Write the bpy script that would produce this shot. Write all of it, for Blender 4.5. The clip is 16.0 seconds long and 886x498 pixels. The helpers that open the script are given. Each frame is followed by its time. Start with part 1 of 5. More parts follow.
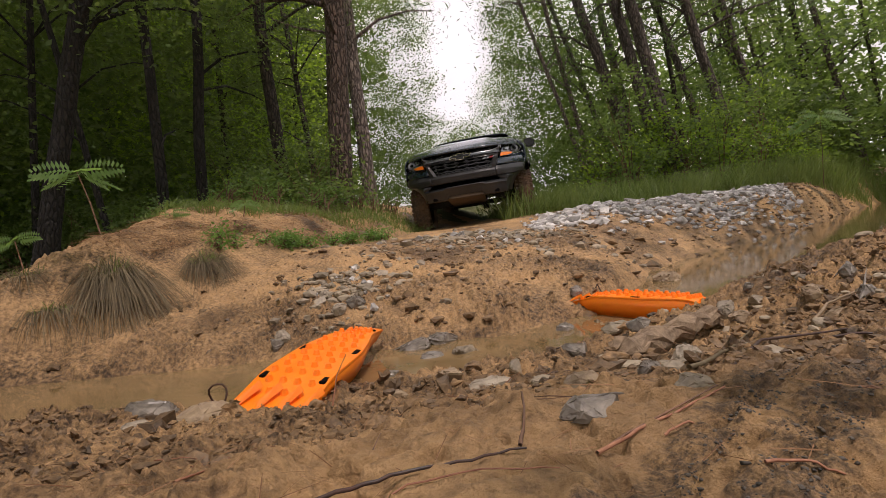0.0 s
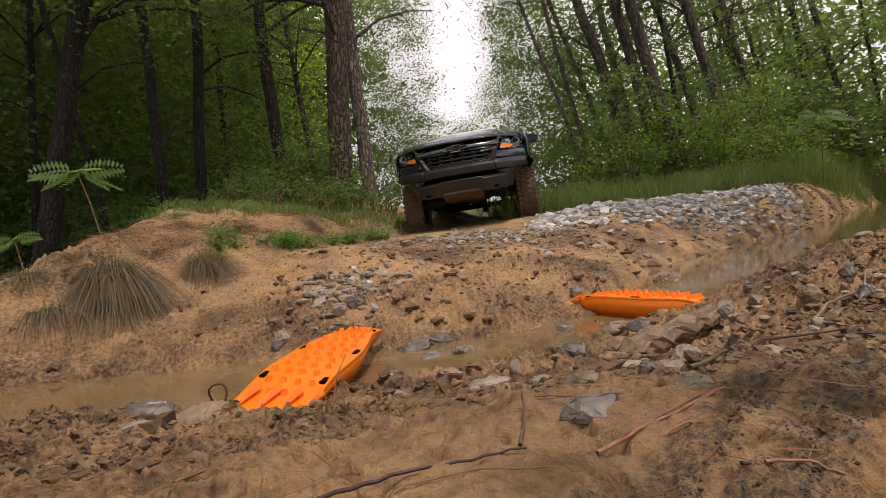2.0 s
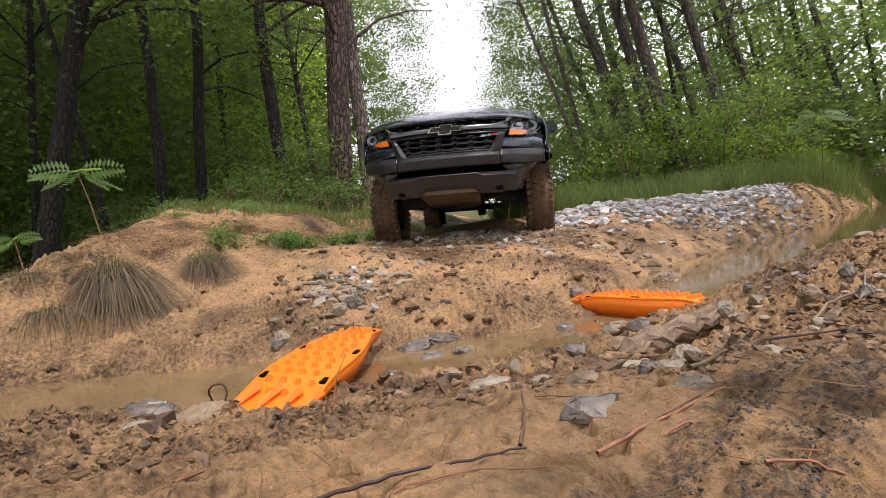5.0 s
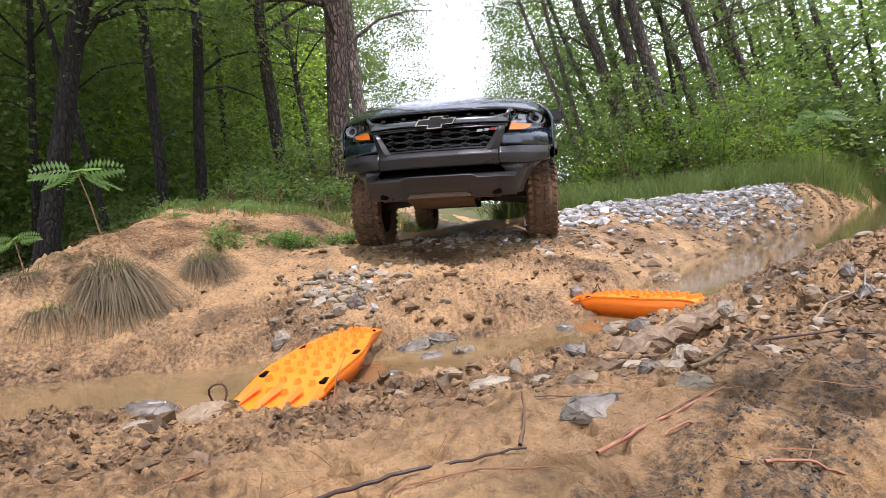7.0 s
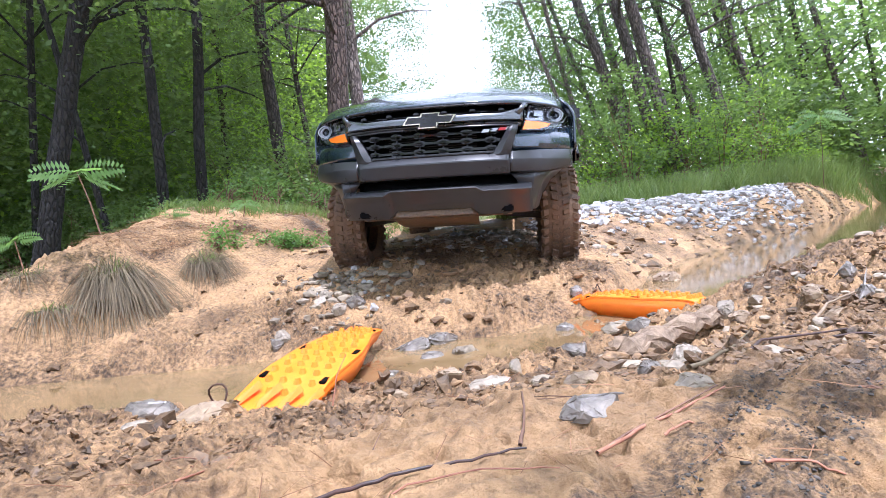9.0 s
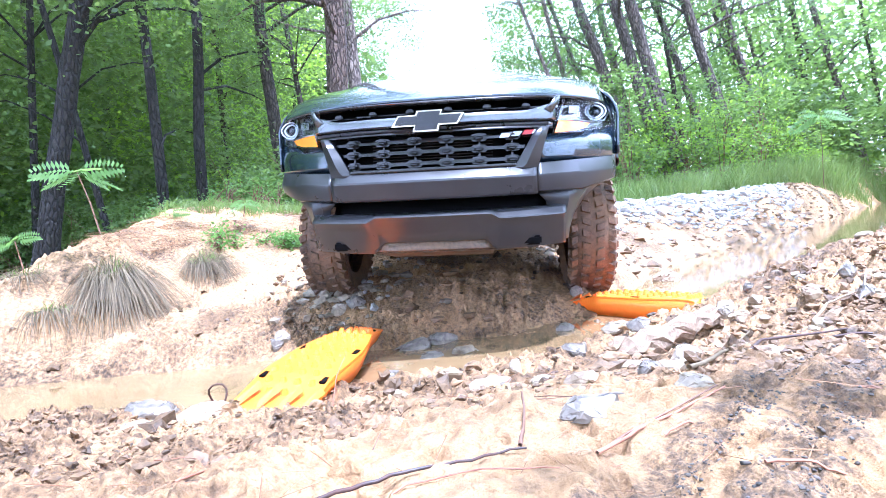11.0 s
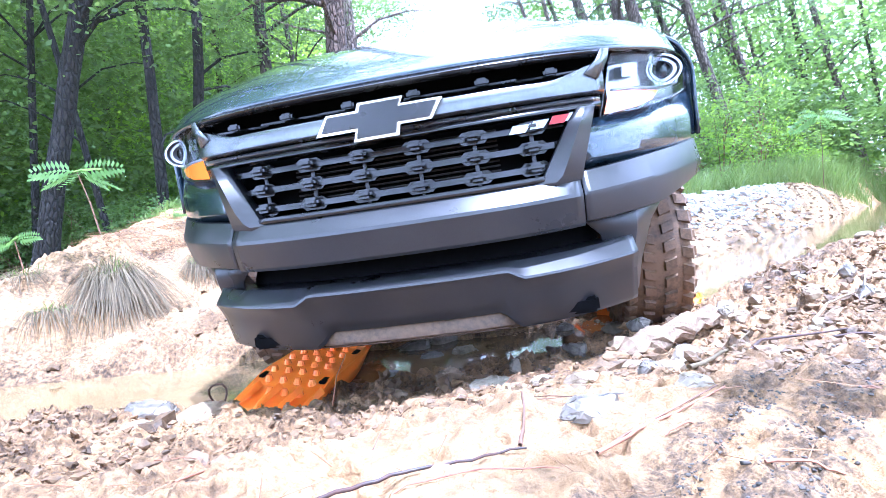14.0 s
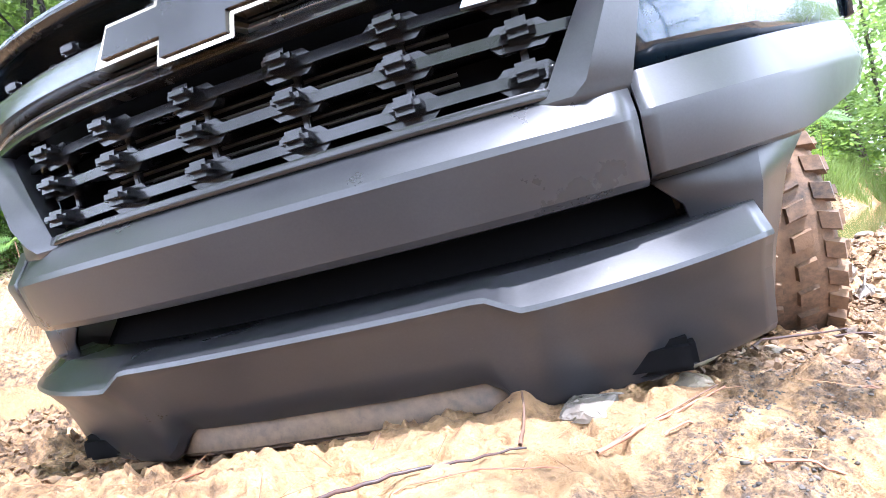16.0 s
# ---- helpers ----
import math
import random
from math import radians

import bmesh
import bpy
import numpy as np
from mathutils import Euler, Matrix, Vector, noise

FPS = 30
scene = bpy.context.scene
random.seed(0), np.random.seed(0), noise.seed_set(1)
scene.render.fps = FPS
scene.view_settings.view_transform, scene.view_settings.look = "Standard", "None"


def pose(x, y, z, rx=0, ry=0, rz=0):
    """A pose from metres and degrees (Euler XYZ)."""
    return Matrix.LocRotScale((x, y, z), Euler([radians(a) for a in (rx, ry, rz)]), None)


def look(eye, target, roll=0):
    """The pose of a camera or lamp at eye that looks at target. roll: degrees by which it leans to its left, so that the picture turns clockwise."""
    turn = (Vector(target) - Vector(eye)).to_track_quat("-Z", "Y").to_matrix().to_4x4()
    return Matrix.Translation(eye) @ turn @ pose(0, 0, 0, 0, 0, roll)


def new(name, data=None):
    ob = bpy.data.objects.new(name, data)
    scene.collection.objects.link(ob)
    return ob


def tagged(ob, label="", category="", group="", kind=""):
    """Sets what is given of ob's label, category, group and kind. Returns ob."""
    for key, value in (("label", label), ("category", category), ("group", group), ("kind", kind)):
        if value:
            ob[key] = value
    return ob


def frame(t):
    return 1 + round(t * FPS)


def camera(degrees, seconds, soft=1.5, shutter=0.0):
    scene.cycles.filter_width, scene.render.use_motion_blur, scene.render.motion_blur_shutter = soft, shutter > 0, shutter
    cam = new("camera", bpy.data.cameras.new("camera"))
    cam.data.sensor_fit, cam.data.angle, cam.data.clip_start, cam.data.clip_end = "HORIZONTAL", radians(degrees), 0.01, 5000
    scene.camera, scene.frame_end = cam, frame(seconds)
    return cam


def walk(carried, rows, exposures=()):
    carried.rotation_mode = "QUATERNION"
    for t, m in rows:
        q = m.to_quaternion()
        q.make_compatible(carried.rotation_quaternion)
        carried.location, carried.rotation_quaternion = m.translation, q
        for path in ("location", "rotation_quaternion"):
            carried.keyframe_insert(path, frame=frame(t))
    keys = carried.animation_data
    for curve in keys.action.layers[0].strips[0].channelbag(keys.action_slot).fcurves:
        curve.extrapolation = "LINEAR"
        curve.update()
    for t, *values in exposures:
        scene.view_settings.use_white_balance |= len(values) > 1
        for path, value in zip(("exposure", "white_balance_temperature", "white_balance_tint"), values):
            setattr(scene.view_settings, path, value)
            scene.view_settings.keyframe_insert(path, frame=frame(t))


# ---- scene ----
cam = camera(80, 16.0, soft=0.6)
EYE = Vector((0.0, 0.0, 0.5))
AIM = look(EYE, EYE + Vector((0.0, math.cos(radians(-2.5)), math.sin(radians(-2.5)))), -6.0)
walk(cam, [(0.0, AIM), (16.0, AIM)],
     exposures=[(0.0, -1.15, 7000, 24), (2.0, -1.15, 7000, 24), (4.0, -0.82, 6600, 23), (7.0, -0.12, 6000, 23), (9.0, 0.5, 5300, 22), (11.5, 1.68, 4600, 22), (12.5, 1.76, 4500, 22), (15.0, 1.7, 4750, 21), (16.0, 1.85, 5300, 20)])

# ---- light ----
SUN_UP, SUN_TURN = 74.0, 142.0
world = bpy.data.worlds.new("sky")
scene.world = world
world.use_nodes = True
wn = world.node_tree.nodes
sky = wn.new("ShaderNodeTexSky")
sky.sky_type, sky.sun_disc = "NISHITA", False
sky.sun_elevation, sky.sun_rotation = radians(SUN_UP), radians(SUN_TURN)
sky.air_density, sky.dust_density = 1.0, 7.0
# thin bright cloud over most of the sky
veil = wn.new("ShaderNodeMix")
veil.data_type = "RGBA"
veil.inputs[7].default_value = (16.0, 16.4, 17.2, 1.0)
puffs = wn.new("ShaderNodeTexNoise")
puffs.inputs["Scale"].default_value, puffs.inputs["Detail"].default_value = 2.2, 5.0
cover = wn.new("ShaderNodeMapRange")
cover.inputs["From Min"].default_value, cover.inputs["From Max"].default_value = 0.3, 0.6
cover.inputs["To Min"].default_value, cover.inputs["To Max"].default_value = 0.88, 1.0
world.node_tree.links.new(puffs.outputs[0], cover.inputs["Value"])
world.node_tree.links.new(cover.outputs[0], veil.inputs[0])
world.node_tree.links.new(sky.outputs[0], veil.inputs[6])
world.node_tree.links.new(veil.outputs[2], wn["Background"].inputs[0])
wn["Background"].inputs[1].default_value = 0.15
sun_data = bpy.data.lights.new("sun", "SUN")
sun_data.energy, sun_data.angle, sun_data.color = 5.0, radians(0.8), (1.0, 0.94, 0.85)
sun = new("sun", sun_data)
su, st = radians(SUN_UP), radians(SUN_TURN)
toward_sun = Vector((math.sin(st) * math.cos(su), math.cos(st) * math.cos(su), math.sin(su)))
sun.matrix_world = look((0, 0, 30), Vector((0, 0, 30)) - toward_sun)


# ---- materials ----
def shader(name, color, rough=0.6, metal=0.0, **extra):
    m = bpy.data.materials.new(name)
    m.use_nodes = True
    b = m.node_tree.nodes["Principled BSDF"]
    b.inputs["Base Color"].default_value = (*color, 1)
    b.inputs["Roughness"].default_value = rough
    b.inputs["Metallic"].default_value = metal
    for key, value in extra.items():
        b.inputs[key.replace("_", " ")].default_value = value
    return m


def node(m, kind, **inputs):
    n = m.node_tree.nodes.new(kind)
    for key, value in inputs.items():
        n.inputs[key].default_value = value
    return n


def link(m, a, b):
    m.node_tree.links.new(a, b)


def mottled(name, c0, c1, scale, rough=(0.6, 0.9), bump=0.3, fine=8.0, metal=0.0, dist=0.01, c2=None, lo=0.35, hi=0.65, coords="Object", isle=0.0, **extra):
    """Two colours in noise patches at two scales, with bump and uneven gloss; c2 adds rare stains."""
    m = shader(name, c0, rough[0], metal, **extra)
    b = m.node_tree.nodes["Principled BSDF"]
    co = node(m, "ShaderNodeTexCoord")
    big = node(m, "ShaderNodeTexNoise", Scale=scale, Detail=8.0, Roughness=0.6)
    small = node(m, "ShaderNodeTexNoise", Scale=scale * fine, Detail=6.0, Roughness=0.65)
    for n in (big, small):
        link(m, co.outputs[coords], n.inputs["Vector"])
    add = node(m, "ShaderNodeMath")
    add.operation = "MULTIPLY_ADD"
    add.inputs[1].default_value = 0.45
    link(m, small.outputs[0], add.inputs[0])
    half = node(m, "ShaderNodeMath")
    half.operation = "MULTIPLY"
    half.inputs[1].default_value = 0.55
    link(m, big.outputs[0], half.inputs[0])
    link(m, half.outputs[0], add.inputs[2])
    ramp = node(m, "ShaderNodeValToRGB")
    ramp.color_ramp.elements[0].position, ramp.color_ramp.elements[1].position = lo, hi
    ramp.color_ramp.elements[0].color, ramp.color_ramp.elements[1].color = (*c0, 1), (*c1, 1)
    if c2:
        e = ramp.color_ramp.elements.new(min(hi + 0.1, 0.98))
        e.color = (*c2, 1)
    link(m, add.outputs[0], ramp.inputs[0])
    out = ramp.outputs[0]
    if isle:
        g = node(m, "ShaderNodeNewGeometry")
        o = node(m, "ShaderNodeObjectInfo")
        s = node(m, "ShaderNodeMath")
        s.operation = "ADD"
        link(m, g.outputs["Random Per Island"], s.inputs[0])
        link(m, o.outputs["Random"], s.inputs[1])
        fr = node(m, "ShaderNodeMath")
        fr.operation = "FRACT"
        link(m, s.outputs[0], fr.inputs[0])
        mr = node(m, "ShaderNodeMapRange")
        mr.inputs["To Min"].default_value, mr.inputs["To Max"].default_value = 1 - isle, 1 + isle
        link(m, fr.outputs[0], mr.inputs["Value"])
        hs = node(m, "ShaderNodeHueSaturation")
        link(m, out, hs.inputs["Color"])
        link(m, mr.outputs[0], hs.inputs["Value"])
        out = hs.outputs[0]
    link(m, out, b.inputs["Base Color"])
    rr = node(m, "ShaderNodeMapRange")
    rr.inputs["From Min"].default_value, rr.inputs["From Max"].default_value = 0.35, 0.65
    rr.inputs["To Min"].default_value, rr.inputs["To Max"].default_value = rough
    link(m, big.outputs[0], rr.inputs["Value"])
    link(m, rr.outputs[0], b.inputs["Roughness"])
    if bump:
        bp = node(m, "ShaderNodeBump", Strength=bump, Distance=dist)
        link(m, add.outputs[0], bp.inputs["Height"])
        link(m, bp.outputs[0], b.inputs["Normal"])
    return m


def leafy(name, c0, c1, through_color, share=0.45, rough=0.5):
    """Leaves: gloss and diffuse on top, light through them, each leaf its own tone."""
    m = shader(name, c0, rough)
    nt = m.node_tree
    b, out = nt.nodes["Principled BSDF"], nt.nodes["Material Output"]
    g = node(m, "ShaderNodeNewGeometry")
    ramp = node(m, "ShaderNodeValToRGB")
    ramp.color_ramp.elements[0].color, ramp.color_ramp.elements[1].color = (*c0, 1), (*c1, 1)
    link(m, g.outputs["Random Per Island"], ramp.inputs[0])
    link(m, ramp.outputs[0], b.inputs["Base Color"])
    tr = node(m, "ShaderNodeBsdfTranslucent")
    tr.inputs[0].default_value = (*through_color, 1)
    mix = node(m, "ShaderNodeMixShader")
    mix.inputs[0].default_value = share
    link(m, b.outputs[0], mix.inputs[1])
    link(m, tr.outputs[0], mix.inputs[2])
    link(m, mix.outputs[0], out.inputs[0])
    return m


MUD = mottled("clay_mud", (0.055, 0.028, 0.012), (0.57, 0.35, 0.168), 1.6, (0.34, 0.85), 1.0, 30.0, dist=0.035, lo=0.40, hi=0.57)


def trodden_grit(m):
    """Two strips of black grit run across the near bank."""
    b = m.node_tree.nodes["Principled BSDF"]
    base = b.inputs["Base Color"].links[0].from_socket
    co = node(m, "ShaderNodeTexCoord")
    wild = node(m, "ShaderNodeTexNoise", Scale=38.0, Detail=9.0, Roughness=0.75)
    link(m, co.outputs["Object"], wild.inputs["Vector"])
    dot = node(m, "ShaderNodeVectorMath")
    dot.operation = "DOT_PRODUCT"
    dot.inputs[1].default_value = (-0.71, 0.70, 0.0)
    link(m, co.outputs["Object"], dot.inputs[0])
    jig = node(m, "ShaderNodeMath")
    jig.operation = "MULTIPLY_ADD"
    jig.inputs[1].default_value = 0.16
    link(m, wild.outputs[0], jig.inputs[0])
    link(m, dot.outputs["Value"], jig.inputs[2])
    strips = node(m, "ShaderNodeValToRGB")
    shape = strips.color_ramp
    shape.elements[0].position, shape.elements[0].color = 0.0, (0, 0, 0, 1)
    shape.elements[1].position, shape.elements[1].color = 1.0, (0, 0, 0, 1)
    for at, v in ((0.24, 0.0), (0.32, 0.75), (0.50, 0.75), (0.56, 0.05), (0.63, 0.05), (0.68, 0.8), (0.80, 0.8), (0.88, 0.0)):
        e = shape.elements.new(at)
        e.color = (v, v, v, 1)
    span = node(m, "ShaderNodeMapRange")
    span.inputs["From Min"].default_value, span.inputs["From Max"].default_value = 0.075, 0.33
    link(m, jig.outputs[0], span.inputs["Value"])
    link(m, span.outputs[0], strips.inputs[0])
    near_only = node(m, "ShaderNodeVectorMath")
    near_only.operation = "DOT_PRODUCT"
    near_only.inputs[1].default_value = (0.70, 0.71, 0.0)
    link(m, co.outputs["Object"], near_only.inputs[0])
    fade = node(m, "ShaderNodeMapRange")
    fade.inputs["From Min"].default_value, fade.inputs["From Max"].default_value = 1.05, 1.45
    fade.inputs["To Min"].default_value, fade.inputs["To Max"].default_value = 1.0, 0.0
    link(m, near_only.outputs["Value"], fade.inputs["Value"])
    grain = node(m, "ShaderNodeTexNoise", Scale=110.0, Detail=5.0, Roughness=0.7)
    link(m, co.outputs["Object"], grain.inputs["Vector"])
    sparse = node(m, "ShaderNodeMapRange")
    sparse.inputs["From Min"].default_value, sparse.inputs["From Max"].default_value = 0.40, 0.58
    sparse.inputs["To Min"].default_value = 0.25
    link(m, grain.outputs[0], sparse.inputs["Value"])
    broken = node(m, "ShaderNodeMath")
    broken.operation = "MULTIPLY"
    link(m, strips.outputs[0], broken.inputs[0])
    link(m, sparse.outputs[0], broken.inputs[1])
    amount = node(m, "ShaderNodeMath")
    amount.operation = "MULTIPLY"
    link(m, broken.outputs[0], amount.inputs[0])
    link(m, fade.outputs[0], amount.inputs[1])
    mix = node(m, "ShaderNodeMix")
    mix.data_type = "RGBA"
    mix.inputs[7].default_value = (0.022, 0.022, 0.024, 1)
    link(m, amount.outputs[0], mix.inputs[0])
    link(m, base, mix.inputs[6])
    # brown earth and moss in broad patches
    broad = node(m, "ShaderNodeTexNoise", Scale=1.1, Detail=7.0, Roughness=0.7)
    link(m, co.outputs["Object"], broad.inputs["Vector"])
    patch = node(m, "ShaderNodeMapRange")
    patch.inputs["From Min"].default_value, patch.inputs["From Max"].default_value = 0.52, 0.68
    patch.inputs["To Max"].default_value = 0.6
    link(m, broad.outputs[0], patch.inputs["Value"])
    earth = node(m, "ShaderNodeMix")
    earth.data_type = "RGBA"
    earth.inputs[7].default_value = (0.11, 0.062, 0.03, 1)
    link(m, patch.outputs[0], earth.inputs[0])
    link(m, mix.outputs[2], earth.inputs[6])
    link(m, earth.outputs[2], b.inputs["Base Color"])
    # fine crumb on top of the coarse relief
    crumb = node(m, "ShaderNodeTexNoise", Scale=95.0, Detail=6.0, Roughness=0.7)
    link(m, co.outputs["Object"], crumb.inputs["Vector"])
    rough_skin = node(m, "ShaderNodeBump", Strength=1.0, Distance=0.014)
    link(m, crumb.outputs[0], rough_skin.inputs["Height"])
    link(m, b.inputs["Normal"].links[0].from_socket, rough_skin.inputs["Normal"])
    link(m, rough_skin.outputs[0], b.inputs["Normal"])


trodden_grit(MUD)
FLOOR = mottled("forest_floor", (0.035, 0.028, 0.014), (0.11, 0.10, 0.035), 2.0, (0.8, 0.95), 0.8, 10.0, dist=0.03)
TURF = mottled("turf", (0.05, 0.075, 0.02), (0.16, 0.15, 0.06), 3.0, (0.8, 0.95), 0.8, 10.0, dist=0.03)
STONE_M = mottled("grey_limestone", (0.20, 0.19, 0.18), (0.60, 0.58, 0.56), 6.0, (0.5, 0.85), 0.5, 6.0, dist=0.01, isle=0.45)
ROCK_M = mottled("muddy_rock", (0.13, 0.105, 0.075), (0.38, 0.31, 0.22), 7.0, (0.35, 0.8), 0.6, 6.0, dist=0.01, isle=0.3)
CLOD_M = mottled("mud_clod", (0.035, 0.020, 0.010), (0.27, 0.165, 0.080), 14.0, (0.45, 0.9), 0.8, 6.0, dist=0.008, isle=0.4)
HUMUS = mottled("black_debris", (0.022, 0.02, 0.018), (0.14, 0.115, 0.09), 14.0, (0.35, 0.9), 0.9, 5.0, dist=0.01, isle=0.3)
WATER = mottled("murky_water", (0.16, 0.105, 0.05), (0.23, 0.155, 0.075), 1.5, (0.02, 0.06), 0.12, 5.0, dist=0.01, Specular_IOR_Level=0.5)


def bark(name, crack, plate, scale):
    """Upright plates of bark with dark cracks between them."""
    m = mottled(name, crack, plate, 5.0, (0.8, 0.95), 0.0, 6.0)
    b = m.node_tree.nodes["Principled BSDF"]
    base = b.inputs["Base Color"].links[0].from_socket
    co = node(m, "ShaderNodeTexCoord")
    mp = node(m, "ShaderNodeMapping")
    mp.inputs["Scale"].default_value = (scale, scale, scale * 0.3)
    link(m, co.outputs["Object"], mp.inputs["Vector"])
    warp = node(m, "ShaderNodeTexNoise", Scale=1.5, Detail=4.0)
    link(m, mp.outputs[0], warp.inputs["Vector"])
    bend = node(m, "ShaderNodeMix")
    bend.data_type = "RGBA"
    bend.inputs[0].default_value = 0.35
    link(m, mp.outputs[0], bend.inputs[6])
    link(m, warp.outputs["Color"], bend.inputs[7])
    cells = node(m, "ShaderNodeTexVoronoi", Scale=1.0)
    cells.feature = "DISTANCE_TO_EDGE"
    link(m, bend.outputs[2], cells.inputs["Vector"])
    edge = node(m, "ShaderNodeMapRange")
    edge.inputs["From Max"].default_value = 0.22
    link(m, cells.outputs["Distance"], edge.inputs["Value"])
    mix = node(m, "ShaderNodeMix")
    mix.data_type = "RGBA"
    mix.inputs[6].default_value = (*[c * 0.8 for c in crack], 1)
    link(m, edge.outputs[0], mix.inputs[0])
    link(m, base, mix.inputs[7])
    link(m, mix.outputs[2], b.inputs["Base Color"])
    bp = node(m, "ShaderNodeBump", Strength=1.0, Distance=0.03)
    link(m, edge.outputs[0], bp.inputs["Height"])
    link(m, bp.outputs[0], b.inputs["Normal"])
    return m


BARK = bark("pine_bark", (0.06, 0.04, 0.032), (0.25, 0.175, 0.14), 30.0)
BARK_MID = bark("grey_brown_bark", (0.03, 0.023, 0.018), (0.13, 0.10, 0.08), 32.0)
BARK_GREY = bark("grey_pine_bark", (0.07, 0.055, 0.048), (0.25, 0.205, 0.175), 30.0)
BARK_PALE = bark("pale_bark", (0.12, 0.09, 0.08), (0.42, 0.34, 0.29), 30.0)
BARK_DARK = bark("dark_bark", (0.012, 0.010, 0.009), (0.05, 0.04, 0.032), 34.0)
TWIG = mottled("dead_twig", (0.07, 0.035, 0.022), (0.24, 0.13, 0.08), 20.0, (0.5, 0.9), 0.6, 4.0, dist=0.003, isle=0.35)
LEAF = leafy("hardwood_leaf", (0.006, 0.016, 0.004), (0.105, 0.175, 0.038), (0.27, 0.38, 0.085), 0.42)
LEAF_PINE = leafy("pine_needle", (0.05, 0.09, 0.035), (0.13, 0.18, 0.08), (0.22, 0.34, 0.10), 0.4)
LEAF_FAR = leafy("far_leaf", (0.024, 0.056, 0.015), (0.135, 0.200, 0.062), (0.29, 0.43, 0.09), 0.45)
LEAF_YOUNG = leafy("young_leaf", (0.06, 0.14, 0.03), (0.12, 0.22, 0.06), (0.26, 0.45, 0.09))
# a brighter, yellower leaf copy: sunshine is put into its colour
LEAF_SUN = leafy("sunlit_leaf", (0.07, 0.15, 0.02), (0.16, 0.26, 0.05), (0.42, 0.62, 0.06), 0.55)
GRASS = leafy("green_grass", (0.07, 0.12, 0.025), (0.20, 0.26, 0.08), (0.25, 0.35, 0.08), 0.4)
STRAW = leafy("dry_grass", (0.035, 0.028, 0.015), (0.26, 0.20, 0.115), (0.25, 0.19, 0.10), 0.25, 0.7)


# ---- mesh helpers ----
def np_mesh(name, verts, quads, material, smooth=False, slots=None, which=None):
    """A mesh from arrays of points and of quads (or triangles)."""
    verts, quads = np.asarray(verts, np.float32), np.asarray(quads, np.int32)
    k = quads.shape[1]
    me = bpy.data.meshes.new(name)
    me.vertices.add(len(verts))
    me.vertices.foreach_set("co", verts.ravel())
    me.loops.add(quads.size)
    me.loops.foreach_set("vertex_index", quads.ravel())
    me.polygons.add(len(quads))
    me.polygons.foreach_set("loop_start", np.arange(len(quads), dtype=np.int32) * k)
    me.polygons.foreach_set("loop_total", np.full(len(quads), k, np.int32))
    me.polygons.foreach_set("use_smooth", np.full(len(quads), smooth))
    for m in slots or [material]:
        me.materials.append(m)
    if which is not None:
        me.polygons.foreach_set("material_index", np.asarray(which, np.int32))
    me.update(calc_edges=True)
    return me


def child(ob, parent):
    ob.parent = parent
    return ob


def part(name, bm, material, parent, label="", smooth=False, sharp=None):
    """One bmesh as one mesh object under a thing or a part."""
    me = bpy.data.meshes.new(name)
    bmesh.ops.recalc_face_normals(bm, faces=bm.faces)
    for f in bm.faces:
        f.smooth = smooth
    bm.to_mesh(me)
    bm.free()
    me.materials.append(material)
    if smooth:
        me.set_sharp_from_angle(angle=radians(sharp or 35))
    ob = new(name, me)
    ob.parent = parent
    if label:
        ob["label"] = label
    return ob


def empty(name, m=None):
    ob = new(name)
    ob.empty_display_size = 0.2
    if m is not None:
        ob.matrix_world = m
    return ob


def lattice(ix, iy, seed):
    h = np.sin(ix * 127.1 + iy * 311.7 + seed * 74.7) * 43758.5453
    return h - np.floor(h)


def value_noise(x, y, seed=0):
    ix, iy = np.floor(x), np.floor(y)
    fx, fyy = x - ix, y - iy
    fx, fyy = fx * fx * (3 - 2 * fx), fyy * fyy * (3 - 2 * fyy)
    a, b = lattice(ix, iy, seed), lattice(ix + 1, iy, seed)
    c, d = lattice(ix, iy + 1, seed), lattice(ix + 1, iy + 1, seed)
    return (a * (1 - fx) + b * fx) * (1 - fyy) + (c * (1 - fx) + d * fx) * fyy


def fbm(x, y, size, octaves=4, seed=0):
    total, amp, s = 0.0, 0.5, 1.0 / size
    for i in range(octaves):
        total = total + amp * (value_noise(x * s + 13.7 * i, y * s + 5.1 * i, seed + i) - 0.5)
        amp, s = amp * 0.5, s * 2.03
    return total


def smooth(t):
    t = np.clip(t, 0, 1)
    return t * t * (3 - 2 * t)


# ---- the lie of the land ----
WATER_Z = -0.10


def channel(x):
    return np.interp(x, [-6, -3, -1.2, 0, 0.6, 1.1, 1.6, 3.0, 4.5, 9.0, 40], [2.6, 2.4, 2.32, 2.45, 2.65, 3.0, 3.5, 4.85, 6.2, 10.5, 38])


